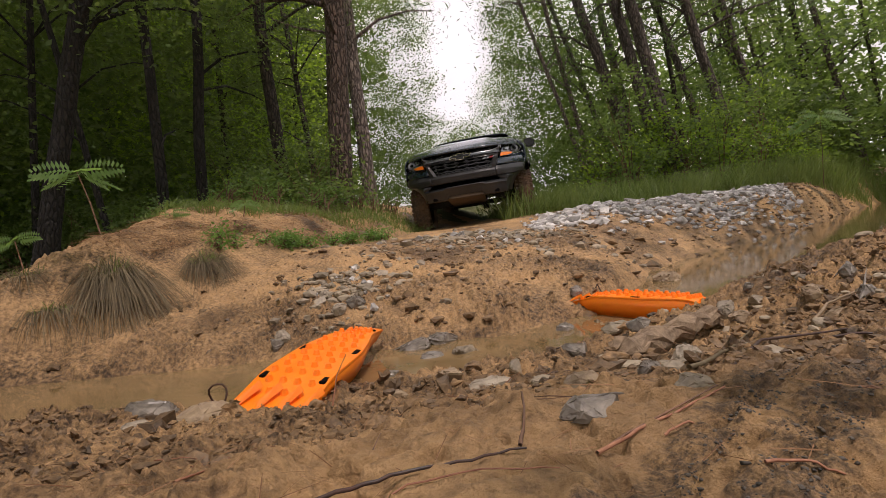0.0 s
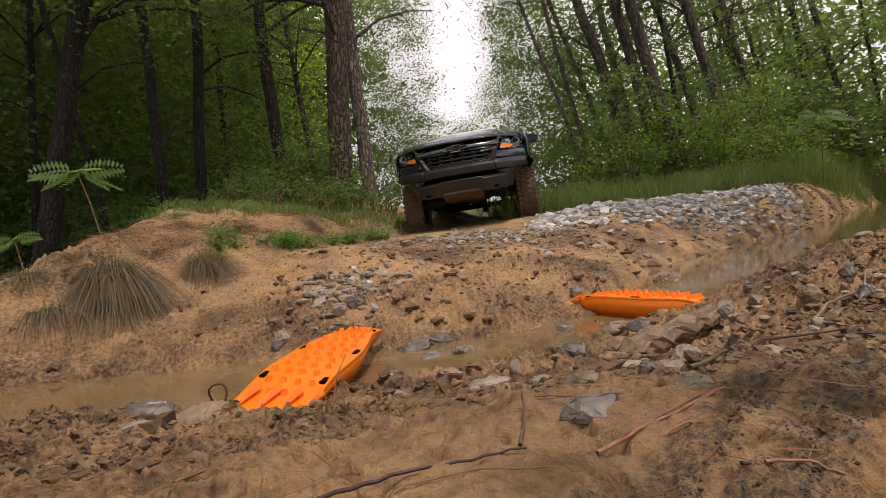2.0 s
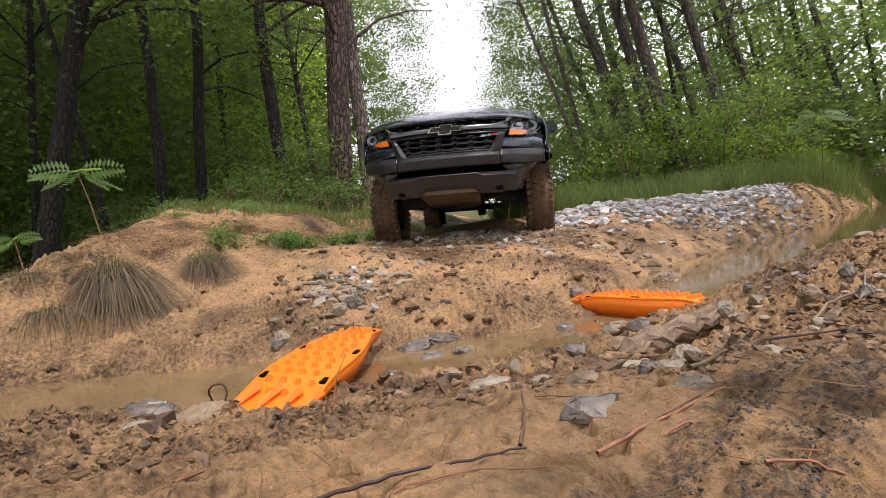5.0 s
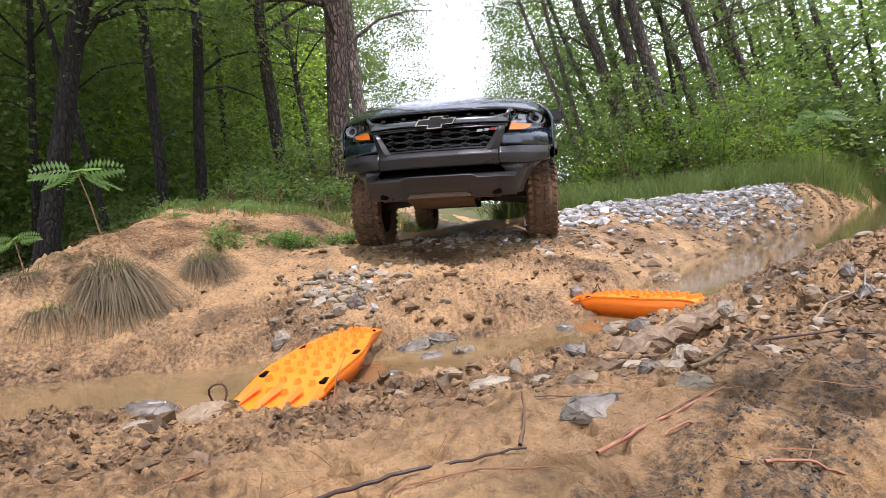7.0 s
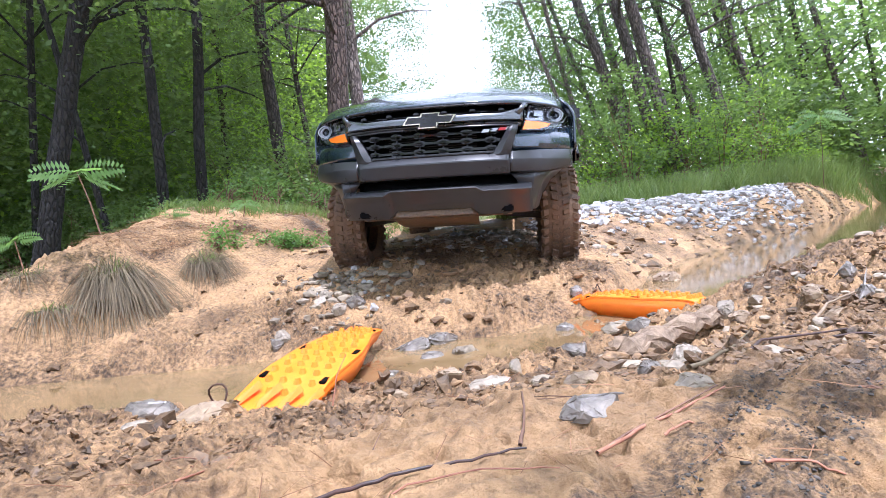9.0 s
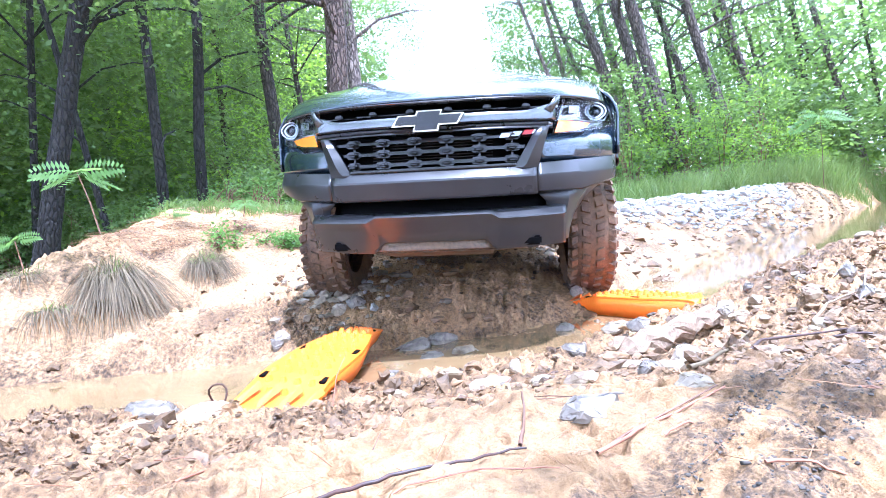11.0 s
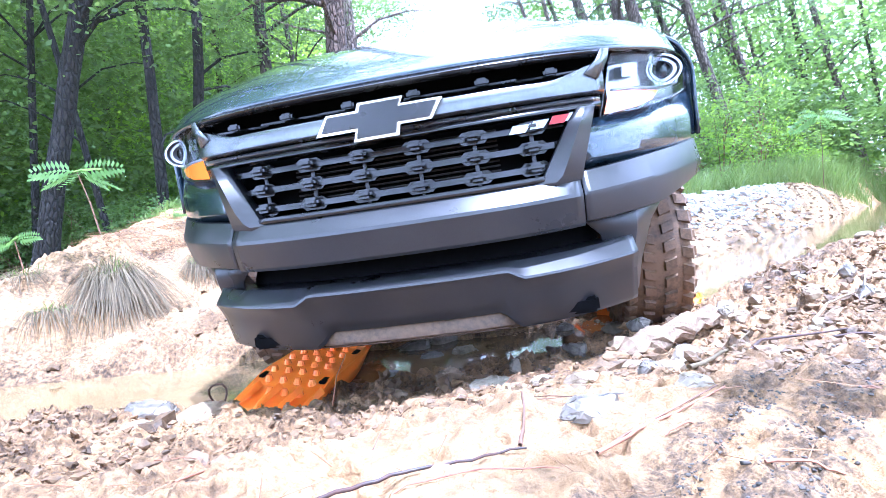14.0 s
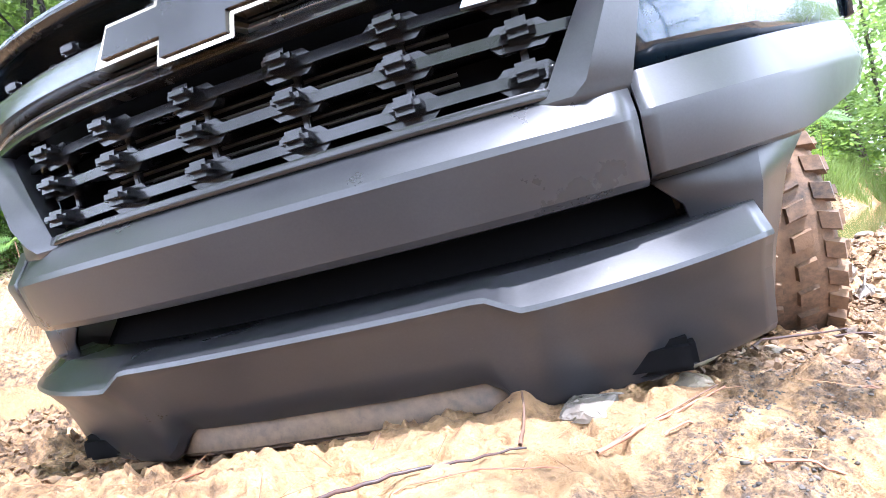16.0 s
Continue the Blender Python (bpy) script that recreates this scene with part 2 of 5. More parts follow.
def height(x, y, detail=True):
    x, y = np.asarray(x, float), np.asarray(y, float)
    yc = channel(x)
    wob = fbm(x, y, 0.9, 4, 3)
    # the muddy near bank, a little higher on its right-hand side
    shore = np.interp(x, [-4, 0, 0.5, 0.9, 1.3, 2.25, 4.2, 9, 40], [2.05, 2.12, 2.25, 2.55, 2.95, 3.7, 5.0, 9.2, 34])
    u = np.clip(y / shore, 0, 8)
    brow = np.interp(u, [0, 0.2, 0.28, 0.42, 0.56, 0.75, 1.0, 8], [0.33, 0.285, 0.265, 0.20, 0.11, -0.02, -0.10, -3.4])
    even = np.interp(u, [0, 0.2, 1.0, 8], [0.33, 0.27, -0.09, -3.2])
    k = smooth((x - 0.15) / 0.5)
    dip = np.interp(u, [0, 0.2, 0.28, 0.42, 0.56, 0.75, 1.0, 8], [0.33, 0.285, 0.26, 0.19, 0.11, -0.01, -0.10, -3.4])
    k2 = smooth((x - 0.55) / 0.4)
    near = brow * (1 - k) + (dip * (1 - k2) + even * k2) * k + 0.03 * wob
    near = near - 0.07 * smooth((-x + 0.04) / 0.35) * np.exp(-((u - 0.45) / 0.22) ** 2)
    # a heap of churned mud at its far right
    near = near + 0.22 * smooth((x - 0.95) / 0.95) * np.exp(-((y - 1.9) / 0.75) ** 2) * smooth((shore - y - 0.05) / 0.5) * (1 + 0.9 * fbm(x, y, 0.22, 3, 83))
    # the track that drops to the ford: two ruts
    left = np.interp(y, [1.5, 2.2, 2.5, 2.87, 3.12, 4.18, 4.64, 5.16, 6.3, 8.4, 12, 30, 80], [-.24, -.22, -.15, -.05, .02, .22, .32, .385, .39, .43, .50, .8, 1.2])
    right = np.interp(y, [1.5, 2.2, 2.6, 2.93, 3.97, 4.42, 4.94, 6.0, 7.0, 8.2, 12, 30, 80], [-.16, -.14, -.13, -.09, .13, .20, .31, .37, .48, .52, .55, .8, 1.2])
    k = np.clip((x + 0.75) / 1.7, -0.15, 1.15)
    far = left * (1 - k) + right * k
    hump = np.exp(-((x - 0.15) / 0.45) ** 2) * np.exp(-((y - 3.3) / 0.45) ** 2)
    far = far + 0.10 * hump
    # gravel bank and meadow beyond the pool
    t = y - yc
    tb = np.interp(x, [1, 2, 5, 9, 30], [3.0, 2.55, 1.5, 2.0, 4.0])
    rightland = -0.16 + 0.70 * smooth((t - 0.5) / (tb - 0.3)) ** 1.2 + 0.03 * np.clip(y - 8, 0, 12)
    b = smooth((x - 1.05) / 0.9)
    far = far * (1 - b) + rightland * b
    # the cut bank
    s = (x + 2.3) * -0.933 + (y - 2.75) * 0.36 + 0.5 * wob
    fall = smooth((x + 3.05 + 0.15 * (y - 3)) / 0.75)
    top = 0.74 + 0.26 * smooth((s - 0.5) / 1.1) + 0.06 * wob
    bank = np.maximum(far, -0.16) + (top * (0.35 + 0.65 * fall) - far) * smooth((s + 0.05) / 0.85)
    far = np.where(s > -0.05, bank, far)
    e = smooth((t + 0.22) / 0.44)
    z = near * (1 - e) + far * e
    # bed of the ditch and the ford
    half = np.interp(x, [-4, -1.5, -0.9, -0.5, 0.7, 1.3, 2, 9], [0.32, 0.30, 0.30, 0.26, 0.26, 0.55, 0.85, 1.1])
    bed = np.interp(x, [-4, -1.1, -0.7, 0.8, 1.3, 9], [-.24, -.22, -.15, -.125, -.22, -.3])
    d = np.abs(t) / half
    z = np.where(d < 1.5, np.minimum(z, bed + (z - bed + 0.001) * smooth((d - 0.55) / 0.9)), z)
    # rises into the woods
    z = z + np.where((s > -0.4) & (t > 0.2), 0.10 * fbm(x, y, 0.28, 4, 17) * smooth((s + 0.4) / 0.5), 0.0)
    z = z + 0.010 * np.clip(np.hypot(x, y) - 14, 0, 200)
    if detail:
        r = np.hypot(x, y)
        calm = smooth((z - WATER_Z + 0.12) / 0.15)
        z = z + calm * (0.045 * fbm(x, y, 0.35, 4, 11) + 0.030 * fbm(x, y, 0.09, 3, 21) * smooth((9 - r) / 6))
        close = smooth((6.5 - r) / 4)
        lumps = np.maximum(0, fbm(x, y, 0.07, 4, 31) - 0.04) * close
        ridges = (0.25 - np.abs(fbm(x, y, 0.04, 4, 61))) * close * (0.4 + 1.6 * smooth(0.5 + 2.5 * fbm(x, y, 0.3, 2, 63)))
        pits = np.maximum(0, fbm(x, y, 0.14, 2, 71) - 0.09) * close
        dents = np.maximum(0, fbm(x, y, 0.038, 2, 77) - 0.07) * close
        nubs = np.maximum(0, fbm(x, y, 0.030, 2, 78) - 0.09) * close
        z = z + calm * (0.05 * nubs - 0.14 * dents)
        z = z + calm * ((0.08 + 0.10 * smooth((r - 0.8) / 1.5)) * lumps + (0.042 + 0.058 * smooth((r - 1.0) / 1.5)) * ridges - 0.12 * pits)
    return z


def ground_z(x, y):
    return float(height(np.array([x]), np.array([y]))[0])


def build_ground():
    rings = np.concatenate([[0.02], np.geomspace(0.15, 22, 580), np.geomspace(22.5, 900, 60)])
    view = np.radians(np.linspace(-48, 48, 620))
    rest = np.radians(np.linspace(48, 312, 80))[1:-1]
    ang = np.concatenate([view, rest])
    R, A = np.meshgrid(rings, ang, indexing="ij")
    X, Y = R * np.sin(A), R * np.cos(A)
    Z = height(X, Y)
    n, m = len(rings), len(ang)
    i, j = np.meshgrid(np.arange(n - 1), np.arange(m), indexing="ij")
    jn = (j + 1) % m
    quads = np.stack([i * m + j, i * m + jn, (i + 1) * m + jn, (i + 1) * m + j], -1).reshape(-1, 4)
    xc, yc = X[:-1].ravel(), Y[:-1].ravel()
    t = yc - channel(xc)
    wob = fbm(xc, yc, 0.5, 4, 41) * 1.6
    s = (xc + 2.3) * -0.933 + (yc - 2.75) * 0.36
    onroad = np.abs(xc - 0.35 - 0.10 * (yc - 6)) < 1.5
    woods = ((s + wob > 1.75) & (t > 0.3)) | (yc < -1.5 + wob) | ((xc < -3.4 + wob) & (yc > 0.5))
    tb = np.interp(xc, [1, 2, 5, 9, 30], [3.0, 2.55, 1.5, 2.0, 4.0])
    grassy = (xc > 0.9) & (t + wob > tb + 0.9) & ~onroad
    which = np.where(woods, 1, np.where(grassy | ((yc > 10 + 3 * wob) & (xc < 2.2) & ~woods), 2, 0))
    me = np_mesh("ground", np.stack([X, Y, Z], -1).reshape(-1, 3), quads[:, ::-1], None, True, [MUD, FLOOR, TURF], which)
    return tagged(new("ground", me), "tan clay mud bank and forest track with a ford", "ground", kind="structure")


GROUND = build_ground()


def build_water():
    xs, ys = np.linspace(-5, 16, 85), np.linspace(1.4, 18, 70)
    X, Y = np.meshgrid(xs, ys, indexing="ij")
    Z = np.full(X.shape, WATER_Z) + 0.002 * fbm(X, Y, 0.4, 3, 51)
    n, m = X.shape
    i, j = np.meshgrid(np.arange(n - 1), np.arange(m - 1), indexing="ij")
    quads = np.stack([i * m + j, (i + 1) * m + j, (i + 1) * m + j + 1, i * m + j + 1], -1).reshape(-1, 4)
    cx, cy = X[:-1, :-1].ravel(), Y[:-1, :-1].ravel()
    keep = np.abs(cy - channel(cx)) < 2.2
    me = np_mesh("water", np.stack([X, Y, Z], -1).reshape(-1, 3), quads[keep], WATER, True)
    return tagged(new("water", me), "still murky brown water in a muddy ditch", "water", kind="structure")


build_water()


# ---- trees ----
RNG = np.random.default_rng(7)


def leaf_quads(centres, per, spread, size, rng, flat=0.5, slim=0.55):
    """Diamond leaves scattered round the clump centres, each a quad of its own."""
    c = np.repeat(np.asarray(centres, float), per, axis=0)
    n = len(c)
    c = c + rng.normal(0, 1, (n, 3)) * np.array([spread, spread, spread * 0.6])
    along = rng.normal(0, 1, (n, 3)) * np.array([1, 1, flat])
    along /= np.linalg.norm(along, axis=1, keepdims=True)
    other = np.cross(along, rng.normal(0, 1, (n, 3)) * np.array([0.5, 0.5, 1]))
    other /= np.linalg.norm(other, axis=1, keepdims=True) + 1e-9
    L = (size * rng.uniform(0.6, 1.3, n))[:, None]
    W = L * slim
    v = np.stack([c - along * L * 0.5, c + other * W * 0.5 + along * L * 0.05, c + along * L * 0.5, c - other * W * 0.5 + along * L * 0.05], 1).reshape(-1, 3)
    return v, np.arange(4 * n).reshape(-1, 4)


def tube(points, radii, sides=9):
    """Arrays of a tapered round stem along the points."""
    points = np.asarray(points, float)
    vs, n = [], len(points)
    for i in range(n):
        d = points[min(i + 1, n - 1)] - points[max(i - 1, 0)]
        d /= np.linalg.norm(d) + 1e-9
        a = np.cross(d, [0.31, 0.87, 0.38]); a /= np.linalg.norm(a)
        b = np.cross(d, a)
        ang = np.linspace(0, 2 * math.pi, sides, endpoint=False)
        vs.append(points[i] + radii[i] * (np.cos(ang)[:, None] * a + np.sin(ang)[:, None] * b))
    v = np.concatenate(vs)
    q = [(i * sides + j, i * sides + (j + 1) % sides, (i + 1) * sides + (j + 1) % sides, (i + 1) * sides + j) for i in range(n - 1) for j in range(sides)]
    return v, np.array(q)


def merge(list_vq):
    vs, qs, k = [], [], 0
    for v, q in list_vq:
        vs.append(v); qs.append(q + k); k += len(v)
    return np.concatenate(vs), np.concatenate(qs)


def tree(kind, x, y, z, lean, lean_y, r, bark, rng, tall=13.0, label=""):
    root = tagged(empty("pine_tree" if kind == "pine" else "tree", pose(x, y, z)), label, "tree")
    zs = np.linspace(0, tall, 22)
    sway = np.cumsum(rng.normal(0, 0.018, (22, 2)), axis=0) * min(1.0, r * 9)
    sway -= np.outer(zs / tall, sway[-1])
    pts = np.stack([lean * zs + sway[:, 0], lean_y * zs + sway[:, 1], zs], -1)
    rad = r * (1 - 0.045 * zs) * (1 + 0.35 * np.exp(-zs / 0.25))
    child(new("trunk", np_mesh("trunk", *tube(pts, np.maximum(rad, 0.02), 12), bark, True)), root)
    limbs, tips = [], []
    low = 3.2 if kind == "pine" else 1.6
    for i in range(13 if kind == "pine" else 20):
        h = rng.uniform(low, tall)
        a, ln = rng.uniform(0, 2 * math.pi), rng.uniform(0.8, 2.6)
        p0 = np.array([np.interp(h, zs, pts[:, 0]), np.interp(h, zs, pts[:, 1]), h])
        d = np.array([math.cos(a), math.sin(a), rng.uniform(0.05, 0.5)])
        seg = [p0 + d * ln * t + np.array([0, 0, 0.25 * math.sin(t * 3)]) + rng.normal(0, 0.05, 3) * t for t in (0, 0.35, 0.7, 1)]
        limbs.append(tube(seg, [0.22 * r + 0.008, 0.16 * r + 0.006, 0.1 * r + 0.005, 0.006], 5))
        tips += [seg[3], seg[2], seg[3] + rng.normal(0, 0.35, 3), seg[2] + rng.normal(0, 0.35, 3)]
    tagged(child(new("limb", np_mesh("limb", *merge(limbs), bark, True)), root), kind="stuff")
    far = math.hypot(x, y) > 11.5
    if kind == "pine":
        v, q = leaf_quads(tips, 60, 0.26, 0.16 if far else 0.13, rng, 0.8, 0.16)
        me = np_mesh("crown", v, q, LEAF_PINE)
    else:
        v, q = leaf_quads(tips, 85, 0.36, 0.10 if far else 0.085, rng)
        me = np_mesh("crown", v, q, LEAF)
    child(new("crown", me), root)
    return root


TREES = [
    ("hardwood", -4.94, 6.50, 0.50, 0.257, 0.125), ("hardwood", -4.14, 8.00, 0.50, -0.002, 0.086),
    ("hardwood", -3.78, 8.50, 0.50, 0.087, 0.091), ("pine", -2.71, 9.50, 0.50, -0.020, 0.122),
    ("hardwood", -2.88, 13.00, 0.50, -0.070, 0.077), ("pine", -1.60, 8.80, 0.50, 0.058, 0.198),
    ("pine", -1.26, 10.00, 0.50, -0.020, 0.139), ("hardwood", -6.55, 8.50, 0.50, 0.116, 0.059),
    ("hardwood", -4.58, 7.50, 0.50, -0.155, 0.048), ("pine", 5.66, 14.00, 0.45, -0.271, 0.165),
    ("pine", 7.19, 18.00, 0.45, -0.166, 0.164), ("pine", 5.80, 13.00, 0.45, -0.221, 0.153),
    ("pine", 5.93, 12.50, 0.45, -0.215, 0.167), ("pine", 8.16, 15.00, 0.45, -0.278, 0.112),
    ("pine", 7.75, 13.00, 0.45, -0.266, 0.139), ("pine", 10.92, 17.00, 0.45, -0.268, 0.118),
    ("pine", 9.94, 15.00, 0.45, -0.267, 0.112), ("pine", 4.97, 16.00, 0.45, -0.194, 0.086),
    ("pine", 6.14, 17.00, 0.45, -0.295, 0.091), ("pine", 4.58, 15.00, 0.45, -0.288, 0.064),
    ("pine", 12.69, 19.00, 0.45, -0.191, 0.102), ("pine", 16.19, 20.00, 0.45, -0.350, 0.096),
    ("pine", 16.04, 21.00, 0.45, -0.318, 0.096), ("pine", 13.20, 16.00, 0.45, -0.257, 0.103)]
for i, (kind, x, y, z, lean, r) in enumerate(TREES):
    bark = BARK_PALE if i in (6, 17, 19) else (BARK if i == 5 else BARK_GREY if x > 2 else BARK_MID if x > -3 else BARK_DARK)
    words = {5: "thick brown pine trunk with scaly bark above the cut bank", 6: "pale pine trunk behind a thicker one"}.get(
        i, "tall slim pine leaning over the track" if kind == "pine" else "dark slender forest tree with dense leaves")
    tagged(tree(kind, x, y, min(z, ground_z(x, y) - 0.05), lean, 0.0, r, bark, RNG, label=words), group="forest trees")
for i in range(22):  # more of the wood behind, on both sides of the track
    side = -1 if i % 2 else 1
    y = RNG.uniform(13, 26)
    x = side * RNG.uniform(0.30 * y + (0.8 if side > 0 else 0.2), 1.05 * y) + 0.06 * y
    if side > 0 and x < 0.27 * y:
        continue
    tagged(tree("pine" if side > 0 and RNG.random() < 0.4 else "hardwood", x, y, ground_z(x, y) - 0.1, -0.10 if side > 0 else 0.03, 0, RNG.uniform(0.06, 0.12),
                BARK_MID, RNG, 16.0, "slim forest tree deep in the wood"), group="forest trees")


def bush(x, y, wide, high, rng, mat=None, size=0.075, clumps=40, per=60, label="dense green undergrowth bush"):
    z = ground_z(x, y)
    root = tagged(empty("bush", pose(x, y, z)), label, "bush", "undergrowth")
    c = rng.normal(0, 1, (clumps, 3))
    c = c / np.linalg.norm(c, axis=1, keepdims=True) * rng.uniform(0.3, 1, (clumps, 1)) ** 0.5
    c = np.stack([c[:, 0] * wide, c[:, 1] * wide * 0.8, high * 0.5 + c[:, 2] * high * 0.5], -1)
    stems = [tube([(0, 0, -0.1), p * np.array([0.4, 0.4, 0.6]), p], [0.012, 0.008, 0.003], 4) for p in c[:10]]
    tagged(child(new("stem", np_mesh("stem", *merge(stems), TWIG, True)), root), kind="stuff")
    child(new("foliage", np_mesh("foliage", *leaf_quads(c, per, wide * 0.16 + 0.05, size, rng), mat or LEAF)), root)
    return root


for i in range(34):  # undergrowth at the feet of the left-hand wood
    y = RNG.uniform(7.2, 13)
    x = -RNG.uniform(0.22, 1.02) * y + 0.4
    bush(x, y, RNG.uniform(0.3, 0.9), RNG.uniform(0.3, 1.7), RNG, LEAF if i % 3 else LEAF_FAR, 0.07, 34, 45)
for i in range(34):  # and along the edge of the meadow
    y = RNG.uniform(11, 17)
    x = RNG.uniform(0.24, 1.0) * y
    y = max(y, float(channel(x)) + 3.4)
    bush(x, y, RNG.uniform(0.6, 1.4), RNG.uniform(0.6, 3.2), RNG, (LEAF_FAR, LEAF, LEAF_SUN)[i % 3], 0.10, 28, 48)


def far_woods():
    rng = np.random.default_rng(19)
    c = []
    for k in range(3400):
        a = rng.uniform(-math.pi, math.pi)
        r = rng.uniform(20, 40)
        deg = math.degrees(a)
        top = 17.0
        if -4.5 < deg < 9:
            continue
        c.append((r * math.sin(a), r * math.cos(a), 0.5 + rng.uniform(0, 1) ** 1.5 * top))
    v, q = leaf_quads(c, 34, 0.75, 0.29, rng)
    return tagged(new("far_woods", np_mesh("far_woods", v, q, LEAF_FAR)), "dense green woods in the distance", "woods", kind="stuff")


far_woods()


def road_end():
    """The trees that close the view down the track."""
    rng = np.random.default_rng(29)
    deg = rng.uniform(-6, 10, 640)
    r = rng.uniform(34, 50, 640)
    top = 6.5 + 1.6 * np.maximum(np.maximum(-deg - 1.2, deg - 3.8), 0)
    c = np.stack([r * np.sin(np.radians(deg)), r * np.cos(np.radians(deg)), 0.8 + rng.uniform(0, 1, 640) * top], -1)
    v, q = leaf_quads(c, 130, 0.40, 0.12, rng)
    return tagged(new("far_woods", np_mesh("far_woods", v, q, LEAF_FAR)), "hazy green trees where the track ends", "woods", kind="stuff")


road_end()


def dense_woods(seed, clumps, turn, reach, tall, per, spread, size, name, label, mat, low=0.4):
    """The thick of the wood, a leafy mass between two bearings and two distances."""
    rng = np.random.default_rng(seed)
    a = np.radians(rng.uniform(turn[0], turn[1], clumps))
    r = rng.uniform(reach[0], reach[1], clumps)
    c = np.stack([r * np.sin(a), r * np.cos(a), low + rng.uniform(0, 1, clumps) ** 1.35 * tall], -1)
    v, q = leaf_quads(c, per, spread, size, rng)
    return tagged(new(name, np_mesh(name, v, q, mat)), label, "woods", kind="stuff")


dense_woods(3, 1150, (-75, -21), (11, 20), 12.0, 110, 0.42, 0.14, "woodland_foliage", "thick dark green foliage of a deciduous wood", LEAF)
# brighter leaf clumps, with backlight in their colour, among the dark ones
dense_woods(8, 270, (-30, -10.8), (13, 21), 11.0, 110, 0.42, 0.13, "sunlit_foliage", "yellow-green leaves coloured as sunlit behind the pines", LEAF_SUN)
dense_woods(9, 160, (-75, -32), (12, 20), 10.0, 60, 0.5, 0.14, "sunlit_foliage", "leaves coloured as sunlit deep in the wood", LEAF_SUN)
# leaf layer added overhead to keep sky light out of the left-hand wood
dense_woods(5, 260, (-85, -18), (5.5, 13), 3.5, 55, 0.6, 0.16, "leaf_canopy", "leaf canopy added to shade the left-hand wood", LEAF, 6.2)
dense_woods(6, 1250, (-75, -11), (19, 28), 14.0, 60, 0.7, 0.26, "woodland_foliage", "dark deep wood behind the bank", LEAF)
dense_woods(4, 620, (13, 75), (17, 27), 7.5, 100, 0.55, 0.18, "woodland_foliage", "bright green foliage of a wood beyond the meadow", LEAF_FAR)
dense_woods(11, 700, (13, 80), (38, 46), 11.0, 40, 1.1, 0.55, "far_woods", "deep green woods far beyond the meadow", LEAF_FAR)
dense_woods(12, 800, (-80, -11), (38, 46), 24.0, 40, 1.2, 0.60, "far_woods", "deep dark woods far behind the bank", LEAF)
dense_woods(13, 1500, (-80, -9.5), (29, 36), 21.0, 40, 1.2, 0.75, "far_woods", "deep dark woods far behind the bank", LEAF)
dense_woods(15, 230, (-11, 0.2), (24, 32), 13.0, 260, 0.48, 0.11, "woodland_foliage", "feathery green foliage beside the track", LEAF_FAR, 2.0)
dense_woods(16, 200, (8.0, 15), (22, 30), 12.5, 260, 0.50, 0.11, "woodland_foliage", "pale green foliage beside the track", LEAF_FAR, 1.0)


def unseen_canopy(seed, clumps, turn, reach):
    """Unseen crowns, added to cut the sky light, over both sides of the track and behind the near bank, higher the
    farther out.
    """
    rng = np.random.default_rng(seed)
    a = np.radians(rng.uniform(turn[0], turn[1], clumps))
    r = np.sqrt(rng.uniform(reach[0] ** 2, reach[1] ** 2, clumps))
    z = 2.0 + 0.68 * r + rng.uniform(0.5, 4.0, clumps)
    v, q = leaf_quads(np.stack([r * np.sin(a), r * np.cos(a), z], -1), 60, 0.5, 0.17, rng)
    return tagged(new("leaf_canopy", np_mesh("leaf_canopy", v, q, LEAF)), "unseen leaf canopy added to shade the muddy bank", "woods", kind="stuff")


# added out of view to shade the near bank; the slope stays open to the sun
unseen_canopy(61, 360, (100, 262), (2.0, 13))
unseen_canopy(62, 330, (28, 100), (5.5, 14))
unseen_canopy(63, 200, (262, 330), (6.5, 14))
# unseen trees added behind the near bank, for truck reflections and shade
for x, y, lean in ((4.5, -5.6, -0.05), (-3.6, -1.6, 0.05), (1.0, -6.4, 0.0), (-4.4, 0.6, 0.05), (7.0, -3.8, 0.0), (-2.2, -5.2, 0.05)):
    tagged(tree("hardwood", x, y, ground_z(x, y) - 0.1, lean, 0.06, 0.11, BARK_DARK, RNG, 9.0, "unseen leafy tree added behind the muddy bank"), group="forest trees")


# ---- the pickup: x across, y back from the nose, z up from the ground ----
PAINT = mottled("dark_blue_paint", (0.009, 0.020, 0.034), (0.015, 0.030, 0.048), 3.0, (0.16, 0.3), 0.0, 30.0, 0.25, Coat_Weight=1.0, Coat_Roughness=0.05)
GREY = mottled("grey_bumper_plastic", (0.017, 0.0175, 0.020), (0.028, 0.029, 0.032), 5.0, (0.26, 0.36), 0.06, 60.0, dist=0.001, c2=(0.095, 0.083, 0.070))
BLACK = mottled("black_plastic", (0.006, 0.006, 0.007), (0.012, 0.012, 0.013), 8.0, (0.14, 0.30), 0.05, 20.0, dist=0.001)
# near-black without gloss: the shade of gaps and liners is put into the colour
VOID = shader("recess_shade_black", (0.003, 0.003, 0.0035), 0.9, 0.0, Specular_IOR_Level=0.08)
CHROME = shader("chrome", (0.75, 0.75, 0.76), 0.12, 1.0)
GILT = shader("warm_chrome", (0.50, 0.44, 0.34), 0.14, 1.0)
SATIN = mottled("satin_silver", (0.33, 0.34, 0.36), (0.42, 0.43, 0.45), 5.0, (0.25, 0.36), 0.0, 20.0, 0.85)
# amber turn signal, given a faint glow of its own
AMBER = shader("amber_reflector", (0.85, 0.20, 0.01), 0.2, 0.0, Emission_Color=(1.0, 0.25, 0.02, 1.0), Emission_Strength=0.25, Coat_Weight=1.0)
